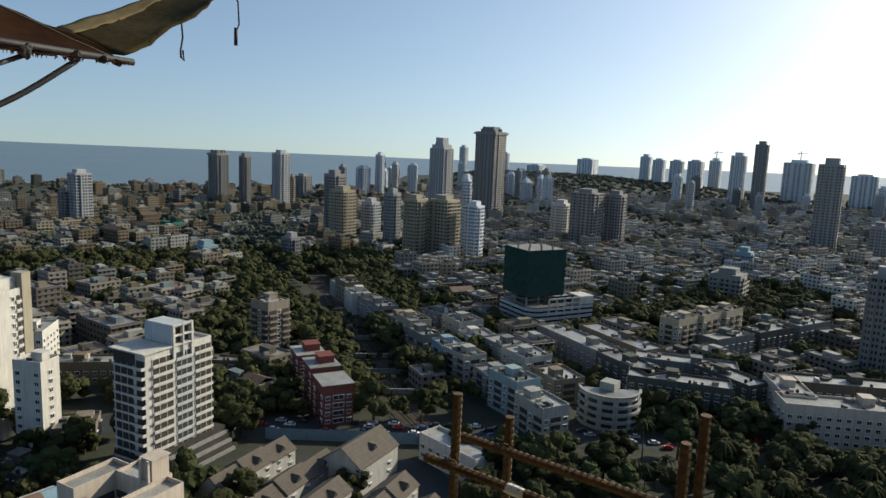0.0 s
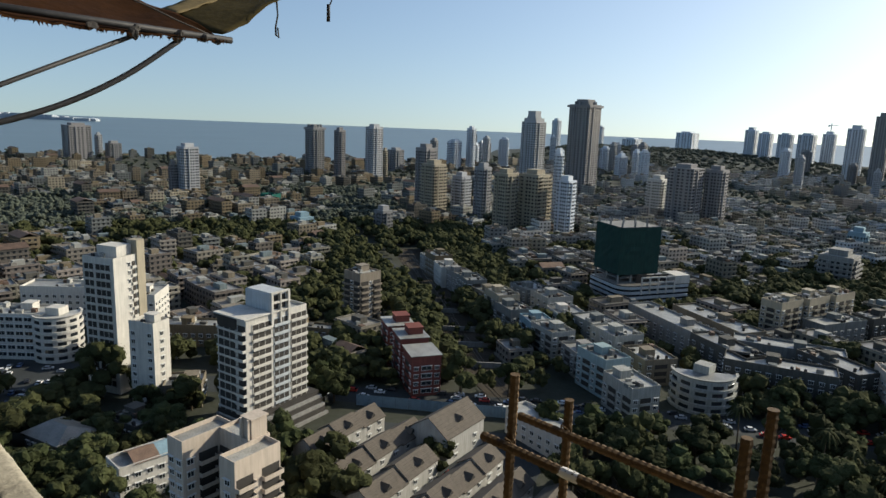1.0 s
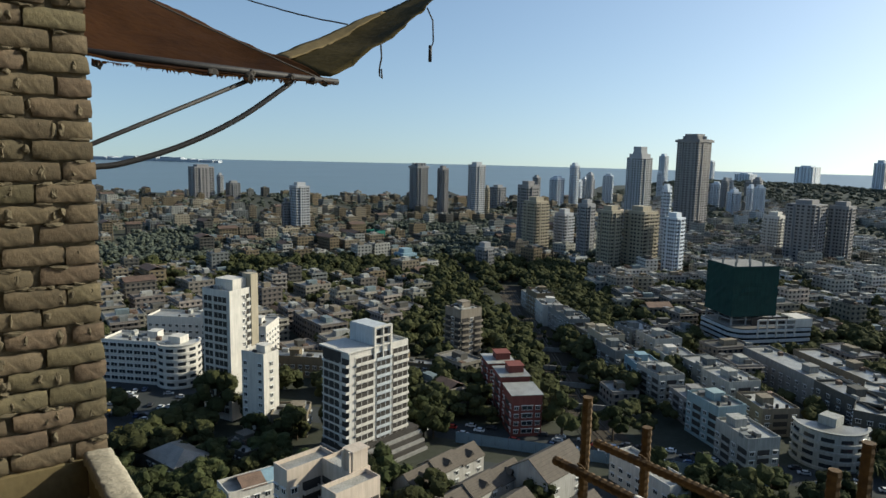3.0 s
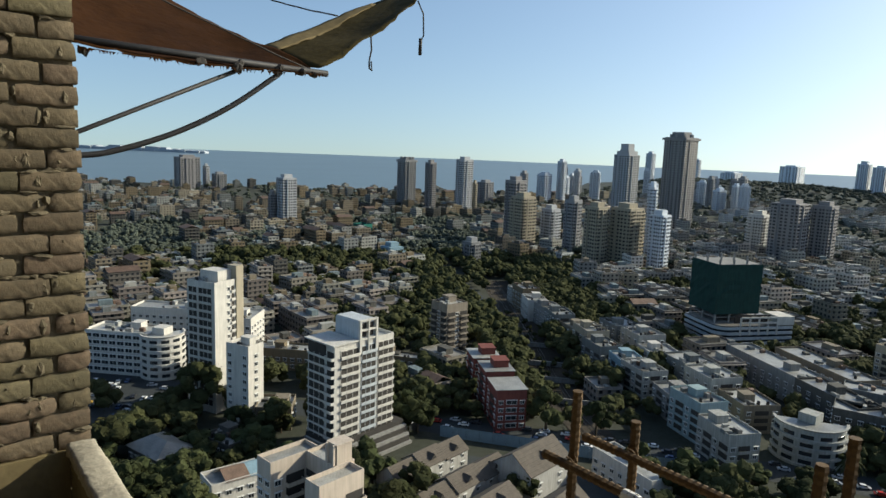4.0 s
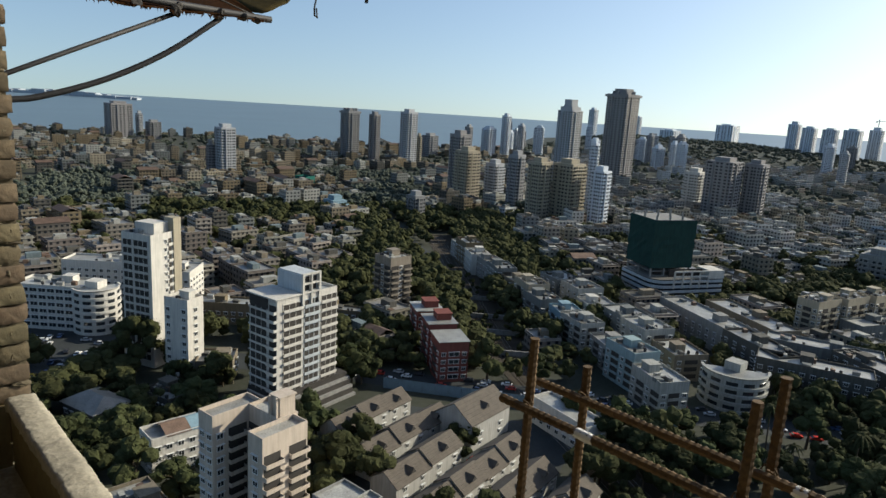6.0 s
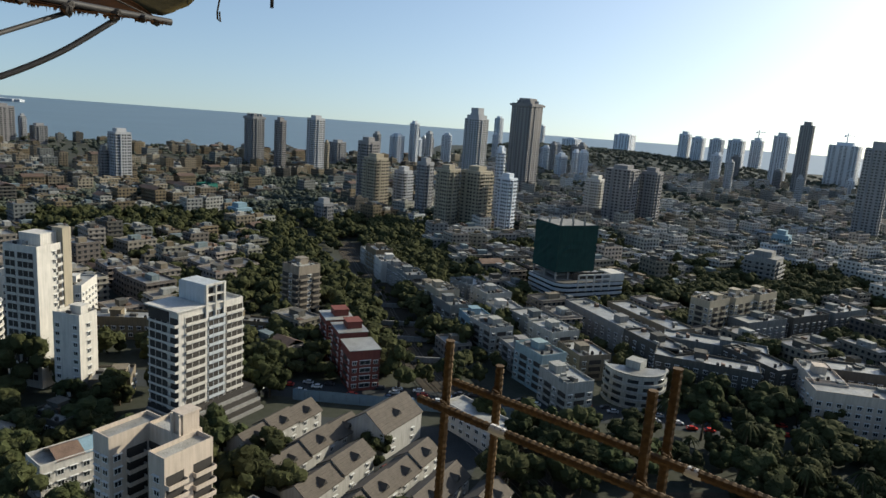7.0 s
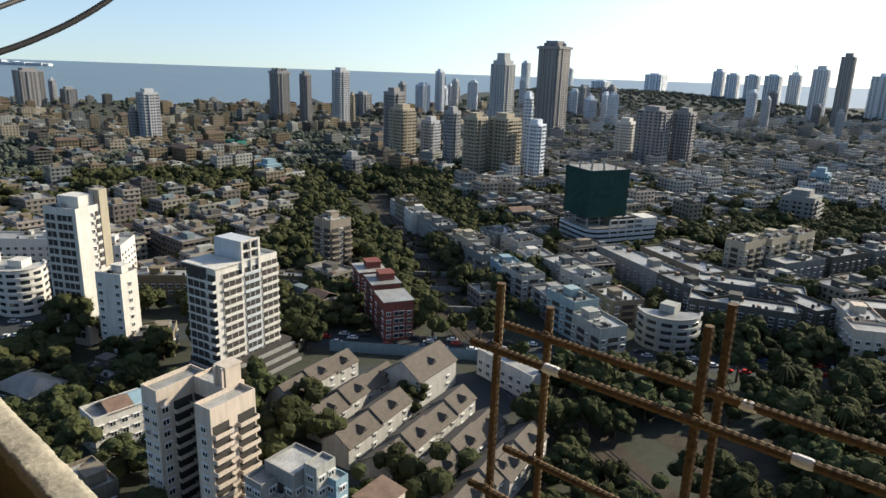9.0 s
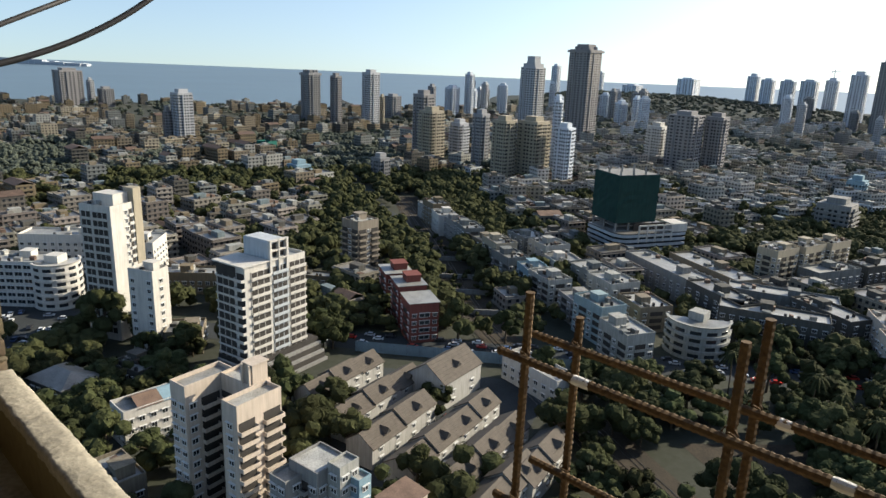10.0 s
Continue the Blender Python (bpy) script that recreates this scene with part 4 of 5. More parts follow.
for x, y, wx, wy, h, yw, m, lab in SLABS:
    n = max(1, int(max(wx, wy) / 12))
    for k in range(n):
        q = (k - (n - 1) / 2) * max(wx, wy) / n
        a = radians(yw if wx > wy else yw + 90)
        known(x + math.cos(a) * q, y + math.sin(a) * q, 9)
    near = y < 275
    building("slab_block", x, y, wx, wy, h, yw, m, lab, {"front": [("w", 2.6)] * max(2, int(wx / 3.4)), "left": [("w", 2.6)] * max(2, int(wy / 4))} if near else {"left": [("w", 3)] * max(2, int(wy / 5)), "front": [("w", 3)] * max(2, int(wx / 5))}, fh=3.0)
# low buildings by the terraces, and round the towers
OTHERS = [
    (6.5, 210, 9, 26, 8.5, 44, WHITE, "low white hall with long flat roof"), (-121, 216, 13, 13, 8, 20, HOUSES_M[1], "low tan house with flat sandy roof"),
    (-146, 276, 34, 11, 9, 10, HOUSES_M[3], "long ochre block with deep verandas"), (-112, 262, 16, 20, 9, 10, HOUSES_M[1], "tan low block with flat roof"),
    (-214, 292, 52, 14, 18, 12, WHITE, "white six-storey slab with window bands"), (-180, 290, 14, 20, 18, 12, WHITE, "white block with lit side wall"),
    (-101, 290, 30, 8, 7, 0, HOUSES_M[3], "low brown shed row"), (-122, 186, 14, 10, 7, -20, HOUSES_M[5], "dark low workshop block"),
    (-93, 128, 14, 11, 9, -36, HOUSES_M[1], "low tan house with patched roof"), (-94, 108, 12, 12, 12, -36, BLUEP, "pale blue house below the parapet"),
]
for x, y, wx, wy, h, yw, m, lab in OTHERS:
    known(x, y, max(wx, wy) * 0.5)
    building("low_block", x, y, wx, wy, h, yw, m, lab, {"front": [("w", 2.6)] * max(2, int(wx / 3.4)), ("left" if x > 0 else "right"): [("w", 2.6)] * max(2, int(wy / 3.4))}, fh=3.0, stair=wx > 12)

# small house under teal netting
tn = root("netted_house", -283, 696, 0, -20, "small building wrapped in teal netting", "house")
known(-283, 696, 10)
bm = bmesh.new()
rows = []
for k in range(7):
    rows.append([(sx * (8 + 0.4 * noise.noise(Vector((sx * 3, sy * 3, k)))), sy * (7 + 0.4 * noise.noise(Vector((sy * 3, k, sx)))), 2.6 * k) for sx, sy in ((-1, -1), (0, -1.02), (1, -1), (1.02, 0), (1, 1), (0, 1.02), (-1, 1), (-1.02, 0), (-1, -1))])
grid_sheet(bm, rows)
part("netting", bm, NETTEAL, tn, "teal debris netting")
bm = bmesh.new()
for k in range(6):
    box(bm, -7.4, 7.4, -6.4, 6.4, 2.6 * k, 2.6 * k + 0.3)
for x_ in (-7, 0, 7):
    for y_ in (-6, 6):
        box(bm, x_ - 0.3, x_ + 0.3, y_ - 0.3, y_ + 0.3, 0, 15)
part("frame", bm, GREYP, tn, "concrete floors and columns")

# dark house with a pale hipped roof
hb = root("house", -137, 172, 0, -20, "dark house with a pale hipped sheet roof", "house")
known(-137, 172, 9)
bm = bmesh.new(); box(bm, -8, 8, -6, 6, -0.5, 8); part("wall", bm, HOUSES_M[5], hb)
bm = bmesh.new()
e_ = [bm.verts.new(p) for p in ((-8.7, -6.7, 7.9), (8.7, -6.7, 7.9), (8.7, 6.7, 7.9), (-8.7, 6.7, 7.9))]
r_ = [bm.verts.new(p) for p in ((-4, 0, 10.6), (4, 0, 10.6))]
for q in ((e_[0], e_[1], r_[1], r_[0]), (e_[1], e_[2], r_[1]), (e_[2], e_[3], r_[0], r_[1]), (e_[3], e_[0], r_[0]), (e_[3], e_[2], e_[1], e_[0])):
    bm.faces.new(q)
part("roof", bm, ROOFC, hb, "pale dusty hipped roof")
for k in range(5):
    window(hb, 1.4, 1.35, -6 + k * 3, -6, 5.2, 0)

# ---- far towers ----
def far_tower(name, x, y, w, h, mat, label, style="plain", yaw=YAW, fh=3.2):
    d = w * 0.72
    w = w * 0.78
    b = root(name, x, y, 0, yaw, label, "tower")
    known(x, y, w * 0.75)
    floors = int(h / fh)
    bm = bmesh.new()
    box(bm, -w / 2, w / 2, -d / 2, d / 2, -0.5, h)
    for sx in (-1, 1):
        box(bm, sx * w * 0.3 - w * 0.1, sx * w * 0.3 + w * 0.1, -d / 2 - 1.2, d / 2 + 1.2, 0, h - 3)
        box(bm, sx * (w / 2), sx * (w / 2 + 1.2), -d * 0.22, d * 0.22, 0, h - 2)
    part("wall", bm, mat, b)
    bm, bb = bmesh.new(), bmesh.new()
    for f in range(floors - 1):
        z = 3 + f * fh
        for s in (-1, 1):
            if style == "bands":
                box(bb, -w * 0.5, w * 0.5, s * (d / 2 + 1.25), s * (d / 2 + 2.0), z, z + 1.2)
                box(bb, s * (w / 2 + 1.25), s * (w / 2 + 2.0), -d * 0.5, d * 0.5, z, z + 1.2)
            for c in (-0.42, -0.3, -0.08, 0.08, 0.3, 0.42):
                yy = d / 2 + (1.2 if 0.2 < abs(c) < 0.4 else 0)
                box(bm, c * w - w * 0.045, c * w + w * 0.045, s * yy, s * (yy + 0.15), z + 0.9, z + 2.5)
                xx = w / 2 + (1.2 if abs(c) < 0.2 else 0)
                box(bm, s * xx, s * (xx + 0.15), c * d - d * 0.045, c * d + d * 0.045, z + 0.9, z + 2.5)
    tagged(part("glazing", bm, GLASS, b), kind="stuff")
    if style == "bands":
        tagged(part("banding", bb, mat, b), kind="stuff")
    else:
        bb.free()
    bm = bmesh.new()
    box(bm, -w * 0.28, w * 0.28, -d * 0.3, d * 0.3, h, h + (4 if h < 90 else 7))
    if style == "step":
        box(bm, -w * 0.4, w * 0.4, -d * 0.42, d * 0.42, h, h + 5)
        box(bm, -w * 0.25, w * 0.25, -d * 0.28, d * 0.28, h + 5, h + 15)
    if style == "crown":
        for k in range(8):
            a = k * math.pi / 4
            cyl(bm, w * 0.42 * math.cos(a), d * 0.46 * math.sin(a), h - 2, h + 4, 2.0, 6)
        box(bm, -w * 0.56, w * 0.56, -d * 0.58, d * 0.58, h - 4, h - 1)
    part("roof_house", bm, mat, b)
    return b


PALE = material("pale_tower_concrete", (0.40, 0.41, 0.42), 0.8, 0.2, 0.4, 0.5, tone=0.15)
BROWN = material("brown_tower_concrete", (0.24, 0.23, 0.225), 0.85, 0.25, 0.4, 0.5)
# pale blue cast of far towers is haze painted into the base colour
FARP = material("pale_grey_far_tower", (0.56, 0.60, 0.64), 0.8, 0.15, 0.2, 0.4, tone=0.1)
TOWERS = [
    ("tw", -832, 1144, 52, 63, BROWN, "plain"), ("tw", -833, 1207, 13, 45, PALE, "plain"), ("tw", -781, 1174, 29, 32, TOWERP, "plain"),
    ("tw", -398, 736, 24, 59, PALE, "plain"), ("tw", -414, 731, 9, 39, BROWN, "plain"), ("tw", -352, 1048, 29, 79, TOWERP, "crown"),
    ("tw", -311, 1047, 17, 76, BROWN, "plain"), ("tw", -257, 1052, 26, 83, PALE, "plain"), ("tw", -249, 1095, 8, 45, CREAM, "plain"),
    ("tw", -262, 1242, 29, 39, TOWERP, "plain"), ("tw", -10, 999, 33, 100, PALE, "step"), ("tw", 60, 989, 42, 126, BROWN, "crown"),
    ("tw", -120, 725, 21, 70, BROWN, "plain"), ("tw", -105, 687, 24, 56, CREAM, "bands"), ("tw", -82, 737, 19, 41, PALE, "bands"),
    ("tw", -53, 665, 16, 57, TOWERP, "plain"), ("tw", -28, 612, 20, 56, CREAM, "plain"), ("tw", -2, 620, 27, 56, CREAM, "bands"),
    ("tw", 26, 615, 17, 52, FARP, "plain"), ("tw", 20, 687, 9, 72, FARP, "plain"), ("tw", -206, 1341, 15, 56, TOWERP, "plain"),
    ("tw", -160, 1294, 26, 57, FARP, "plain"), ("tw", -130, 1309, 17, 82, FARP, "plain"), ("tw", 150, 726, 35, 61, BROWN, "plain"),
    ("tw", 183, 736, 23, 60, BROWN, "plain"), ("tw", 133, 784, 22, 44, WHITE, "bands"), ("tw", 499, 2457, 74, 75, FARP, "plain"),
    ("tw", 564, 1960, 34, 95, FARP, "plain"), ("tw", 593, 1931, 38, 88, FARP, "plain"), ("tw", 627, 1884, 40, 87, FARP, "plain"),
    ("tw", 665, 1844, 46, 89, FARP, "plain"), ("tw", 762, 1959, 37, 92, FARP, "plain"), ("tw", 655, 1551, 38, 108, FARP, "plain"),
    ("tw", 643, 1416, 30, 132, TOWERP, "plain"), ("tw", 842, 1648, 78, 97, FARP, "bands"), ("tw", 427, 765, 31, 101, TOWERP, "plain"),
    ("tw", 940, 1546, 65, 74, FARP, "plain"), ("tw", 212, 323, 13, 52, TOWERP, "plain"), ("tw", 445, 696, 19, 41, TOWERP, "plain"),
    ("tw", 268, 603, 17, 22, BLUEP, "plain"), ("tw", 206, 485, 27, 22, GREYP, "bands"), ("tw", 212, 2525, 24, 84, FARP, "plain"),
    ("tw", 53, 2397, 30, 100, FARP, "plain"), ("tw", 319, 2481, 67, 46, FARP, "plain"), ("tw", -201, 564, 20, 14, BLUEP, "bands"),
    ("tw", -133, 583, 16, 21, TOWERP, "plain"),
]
KIND = {"step": "with a stepped top", "plain": "with rows of windows", "bands": "with banded balconies", "crown": "with a bulky crowned top"}
LOOK = {"brown_tower_concrete": "brown concrete", "pale_tower_concrete": "pale grey", "pale_grey_far_tower": "distant haze-coloured", "tower_plaster": "grey plastered", "cream_plaster": "cream", "white_painted_plaster": "white", "light_blue_painted_wall": "light blue", "weathered_grey_plaster": "weathered grey"}
for n, x, y, w, h, m, st in TOWERS:
    far_tower("high_rise" if h > 30 else "mid_rise", x, y, w, h, m, "%s %s %s" % (LOOK[m.name], "high-rise tower" if h > 30 else "mid-rise block", KIND[st]), st)
rr = random.Random(31)
for k in range(34):
    a = radians(rr.uniform(-7.5, 8.5) if k < 26 else rr.uniform(16, 34))
    q = rr.uniform(1250, 1700)
    # FARP is listed twice, so half the blocks carry haze in their colour
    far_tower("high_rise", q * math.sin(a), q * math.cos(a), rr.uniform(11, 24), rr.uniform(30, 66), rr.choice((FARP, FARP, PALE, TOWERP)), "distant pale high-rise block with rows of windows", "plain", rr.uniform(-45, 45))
# tower cranes on two unfinished towers
for x, y, z in ((762, 1959, 92), (842, 1648, 97)):
    cr = root("tower_crane", x, y, z, 30, "distant thin tower crane on an unfinished tower", "crane")
    bm = bmesh.new(); box(bm, -0.9, 0.9, -0.9, 0.9, 0, 28); part("mast", bm, FARP, cr)
    bm = bmesh.new(); box(bm, -10, 26, -0.7, 0.7, 22, 23.6); part("jib", bm, FARP, cr)
    bm = bmesh.new(); box(bm, -11, -7, -1.2, 1.2, 19, 22); part("counterweight", bm, FARP, cr)
# low hill with woods and a ridge of far buildings
bm = bmesh.new()
rows = []
for j in range(24):
    v = j / 23
    row = []
    for i in range(60):
        u = i / 59
        x, y = -150 + 1000 * u, 1500 + 850 * v
        e = math.sin(math.pi * u) ** 0.7 * math.sin(math.pi * v)
        row.append((x, y, -2 + 46 * e * (1.0 - 0.5 * u) + e * 8 * noise.noise(Vector((x * 0.01, y * 0.01, 0)))))
    rows.append(row)
grid_sheet(bm, rows)
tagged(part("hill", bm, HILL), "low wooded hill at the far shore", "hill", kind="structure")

# ---- trees ----
def core_shape():
    bm = bmesh.new()
    bmesh.ops.create_icosphere(bm, subdivisions=2, radius=1.0)
    fine = [v.co.copy() for v in bm.verts], [[v.index for v in f.verts] for f in bm.faces]
    bm.free()
    bm = bmesh.new()
    bmesh.ops.create_icosphere(bm, subdivisions=1, radius=1.0)
    coarse = [v.co.copy() for v in bm.verts], [[v.index for v in f.verts] for f in bm.faces]
    bm.free()
    return fine, coarse


CORES = core_shape()


def clump_core(verts, faces, c, r, seed, coarse=False):
    """The dense inside of a clump of leaves, lumpy and uneven."""
    vs, fs = CORES[1 if coarse else 0]
    i = len(verts)
    for v in vs:
        k = 1 + 0.45 * noise.noise(v * 1.7 + Vector((seed, 0, 0))) + 0.25 * noise.noise(v * 4.1 + Vector((seed, 5, 0)))
        verts.append(c + Vector((v.x, v.y, v.z * 0.82)) * r * k)
    faces += [tuple(i + q for q in f) for f in fs]


def tree_mesh(seed, h, spread):
    r = random.Random(seed)
    bm = bmesh.new()
    tube(bm, [(0, 0, -0.3), (0.1, 0, h * 0.25), (0.15, 0.1, h * 0.5)], [h * 0.035, h * 0.026, h * 0.016], 7)
    tips = []
    for k in range(7):
        a = k * 2.4 + r.uniform(-0.4, 0.4)
        q = Vector((math.cos(a) * spread * r.uniform(0.45, 0.85), math.sin(a) * spread * r.uniform(0.45, 0.85), h * r.uniform(0.32, 0.8)))
        tube(bm, [(0.1, 0, h * r.uniform(0.25, 0.42)), q * 0.55 + Vector((0, 0, h * 0.22)), q], [h * 0.015, h * 0.010, h * 0.004], 5)
        tips.append(q)
    tips.append(Vector((0, 0, h * 0.85)))
    trunk = mesh_of(bm, "trunk", BARK)
    verts, faces = [], []
    for k in range(24):
        c = r.choice(tips) * 0.85 + Vector((0, 0, h * 0.06)) + Vector((r.gauss(0, 1), r.gauss(0, 1), r.gauss(0, 0.6))) * spread * 0.16
        R0 = spread * r.uniform(0.26, 0.42)
        clump_core(verts, faces, c, R0 * 0.88, r.uniform(0, 99))
        for j in range(96):
            d = Vector((r.gauss(0, 1), r.gauss(0, 1), r.gauss(0, 1))).normalized()
            d.z = d.z * 0.8 + 0.1
            p = c + d * R0 * r.uniform(0.84, 1.10)
            nrm = (d + Vector((r.uniform(-.4, .4), r.uniform(-.4, .4), r.uniform(-.2, .4)))).normalized()
            a = nrm.orthogonal().normalized(); b = nrm.cross(a)
            s = spread * r.uniform(0.026, 0.055)
            i = len(verts)
            verts += [p + a * s, p + b * s * 0.7, p - a * s, p - b * s * 0.7]
            faces.append((i, i + 1, i + 2, i + 3))
    me = bpy.data.meshes.new("crown")
    me.from_pydata([tuple(v) for v in verts], [], faces)
    me.materials.append(LEAF)
    return trunk, me


def palm_mesh(seed, h):
    r = random.Random(seed)
    bm = bmesh.new()
    tube(bm, [(0, 0, -0.3), (0.2, 0, h * 0.5), (0.5, 0.1, h)], [0.22, 0.16, 0.13], 7)
    trunk = mesh_of(bm, "trunk", BARK)
    bm = bmesh.new()
    for k in range(16):
        a = k * 2.4
        el = r.uniform(-0.1, 0.9)
        L_ = h * 0.28
        rows = []
        for i in range(6):
            t = i / 5
            q = Vector((0.5 + math.cos(a) * L_ * t, 0.1 + math.sin(a) * L_ * t, h + L_ * (el * t - 1.1 * t * t)))
            s = Vector((-math.sin(a), math.cos(a), 0)) * (0.45 * (1 - t) + 0.08)
            rows.append([q - s + Vector((0, 0, -0.2)), q, q + s + Vector((0, 0, -0.2))])
        grid_sheet(bm, rows)
    return trunk, mesh_of(bm, "crown", LEAF)


TREES = [tree_mesh(100 + k, 8 + k * 0.7, 4.2 + 0.35 * (k % 4)) for k in range(6)]
PALMS = [palm_mesh(200 + k, 10 + k) for k in range(2)]


def tree(x, y, s=1.0, palm=False, rz=None):
    k = random.randrange(len(PALMS if palm else TREES))
    trunk, crown = (PALMS if palm else TREES)[k]
    b = root("palm_tree" if palm else "tree", x, y, 0, random.uniform(0, 360) if rz is None else rz, "slender palm with drooping fronds" if palm else "leafy green street tree with a full crown", "tree", "city trees")
    b.scale = (s, s, s * random.uniform(0.9, 1.15))
    part("trunk", trunk, None, b)
    part("crown", crown, None, b)


def seg_dist(x, y, pts):
    best = 1e9
    for (ax, ay), (bx, by) in zip(pts, pts[1:]):
        t = max(0, min(1, ((x - ax) * (bx - ax) + (y - ay) * (by - ay)) / ((bx - ax) ** 2 + (by - ay) ** 2)))
        best = min(best, math.hypot(x - ax - t * (bx - ax), y - ay - t * (by - ay)))
    return best


SIDE = [(-58, 380), (-82, 427), (-127, 513), (-190, 640)]


def free(x, y, r):
    if seg_dist(x, y, ROAD) < 8 + r or seg_dist(x, y, RAIL[:4]) < 6 + r or seg_dist(x, y, RAIL[3:7]) < 8.5 + r or seg_dist(x, y, SIDE) < 5 + r:
        return False
    return all((x - a) ** 2 + (y - b) ** 2 > (q + r) ** 2 for a, b, q in FOOT)


# ---- terraced houses with brown roofs ----
TERR = material("pale_terrace_plaster", (0.38, 0.37, 0.34), 0.85, 0.3, 1, 0.6)
def terrace(x, y, length, depth, h, yaw, units):
    """A row of gabled terrace houses along local y."""
    for k in range(units):
        L_ = length / units
        off = (k - (units - 1) / 2) * L_
        a = radians(yaw)
        ux, uy = x - math.sin(a) * off, y + math.cos(a) * off
        hh = h + (0.7 if k % 2 else 0.0)
        known(ux, uy, depth * 0.6)
        b = root("terraced_house", ux, uy, 0, yaw, "white terraced house with a brown shingled gable roof", "house", "terraced houses")
        def wall():
            bm = bmesh.new()
            D, Lh = depth / 2, L_ / 2 - 0.02
            lo = [(-D, -0.3), (D, -0.3), (D, hh), (0, hh + depth * 0.36), (-D, hh)]
            va = [bm.verts.new((px, -Lh, pz)) for px, pz in lo]
            vb = [bm.verts.new((px, Lh, pz)) for px, pz in lo]
            bm.faces.new(va); bm.faces.new(vb[::-1])
            for i in range(5):
                bm.faces.new((va[i], vb[i], vb[(i + 1) % 5], va[(i + 1) % 5]))
            return mesh_of(bm, "wall", TERR)
        part("wall", shared(("tw", depth, L_, hh), wall), None, b)
        def roof():
            bm = bmesh.new()
            D, Lh = depth / 2 + 0.5, L_ / 2 + 0.12
            prof = [(D, hh - 0.15)]
            n = 7
            for i in range(n, -1, -1):
                t = i / n
                z = hh + depth * 0.36 * (1 - t) + 0.16 - 0.05 * t
                prof += [(D * t, z), (D * t, z + 0.07)] if 0 < i < n else [(D * t, z + 0.05)]
            prof += [(-px_, pz_) for px_, pz_ in prof[::-1][1:]]
            prof += [(0, hh + depth * 0.36 - 0.05)]
            va = [bm.verts.new((px_, -Lh, pz_)) for px_, pz_ in prof]
            vb = [bm.verts.new((px_, Lh, pz_)) for px_, pz_ in prof]
            for i in range(len(prof)):
                j = (i + 1) % len(prof)
                bm.faces.new((va[i], vb[i], vb[j], va[j]))
            bm.faces.new(va); bm.faces.new(vb[::-1])
            return mesh_of(bm, "roof", ROOFT)
        part("roof", shared(("tr", depth, L_, hh), roof), None, b)
        def dormer():
            bm = bmesh.new()
            pts = [(-1.1, 0), (1.1, 0), (0, 1.5)]
            va = [bm.verts.new((1.9, py, pz)) for py, pz in pts]
            vb = [bm.verts.new((-1.0, py, pz)) for py, pz in pts]
            bm.faces.new(va).material_index = 1
            for i, mi in ((0, 0), (1, 0), (2, 0)):
                bm.faces.new((va[i], vb[i], vb[(i + 1) % 3], va[(i + 1) % 3])).material_index = mi
            return mesh_of(bm, "dormer", [ROOFT, DARK])
        put("dormer", shared("dormer", dormer), b, depth * 0.25, 0, hh + depth * 0.16)
        for f in range(2):
            for s in (-1, 1):
                for c in (-0.25, 0.25):
                    window(b, 1.3, 1.35, s * depth / 2, c * L_, 2.0 + 2.8 * f, 90 * s)


for x, y, L_, u in ((-56.5, 194, 33, 3), (-42.5, 184, 38, 3), (-34, 169, 30, 2), (-18.4, 167, 45, 4), (-7.5, 160, 36, 3), (-2.0, 144, 26, 2), (6.5, 158, 24, 2)):
    terrace(x, y, L_, 9, 6.2, -25, u)
terrace(-23.5, 201, 21, 14, 9.0, -28, 1)

# ---- low city ----
random.seed(21)


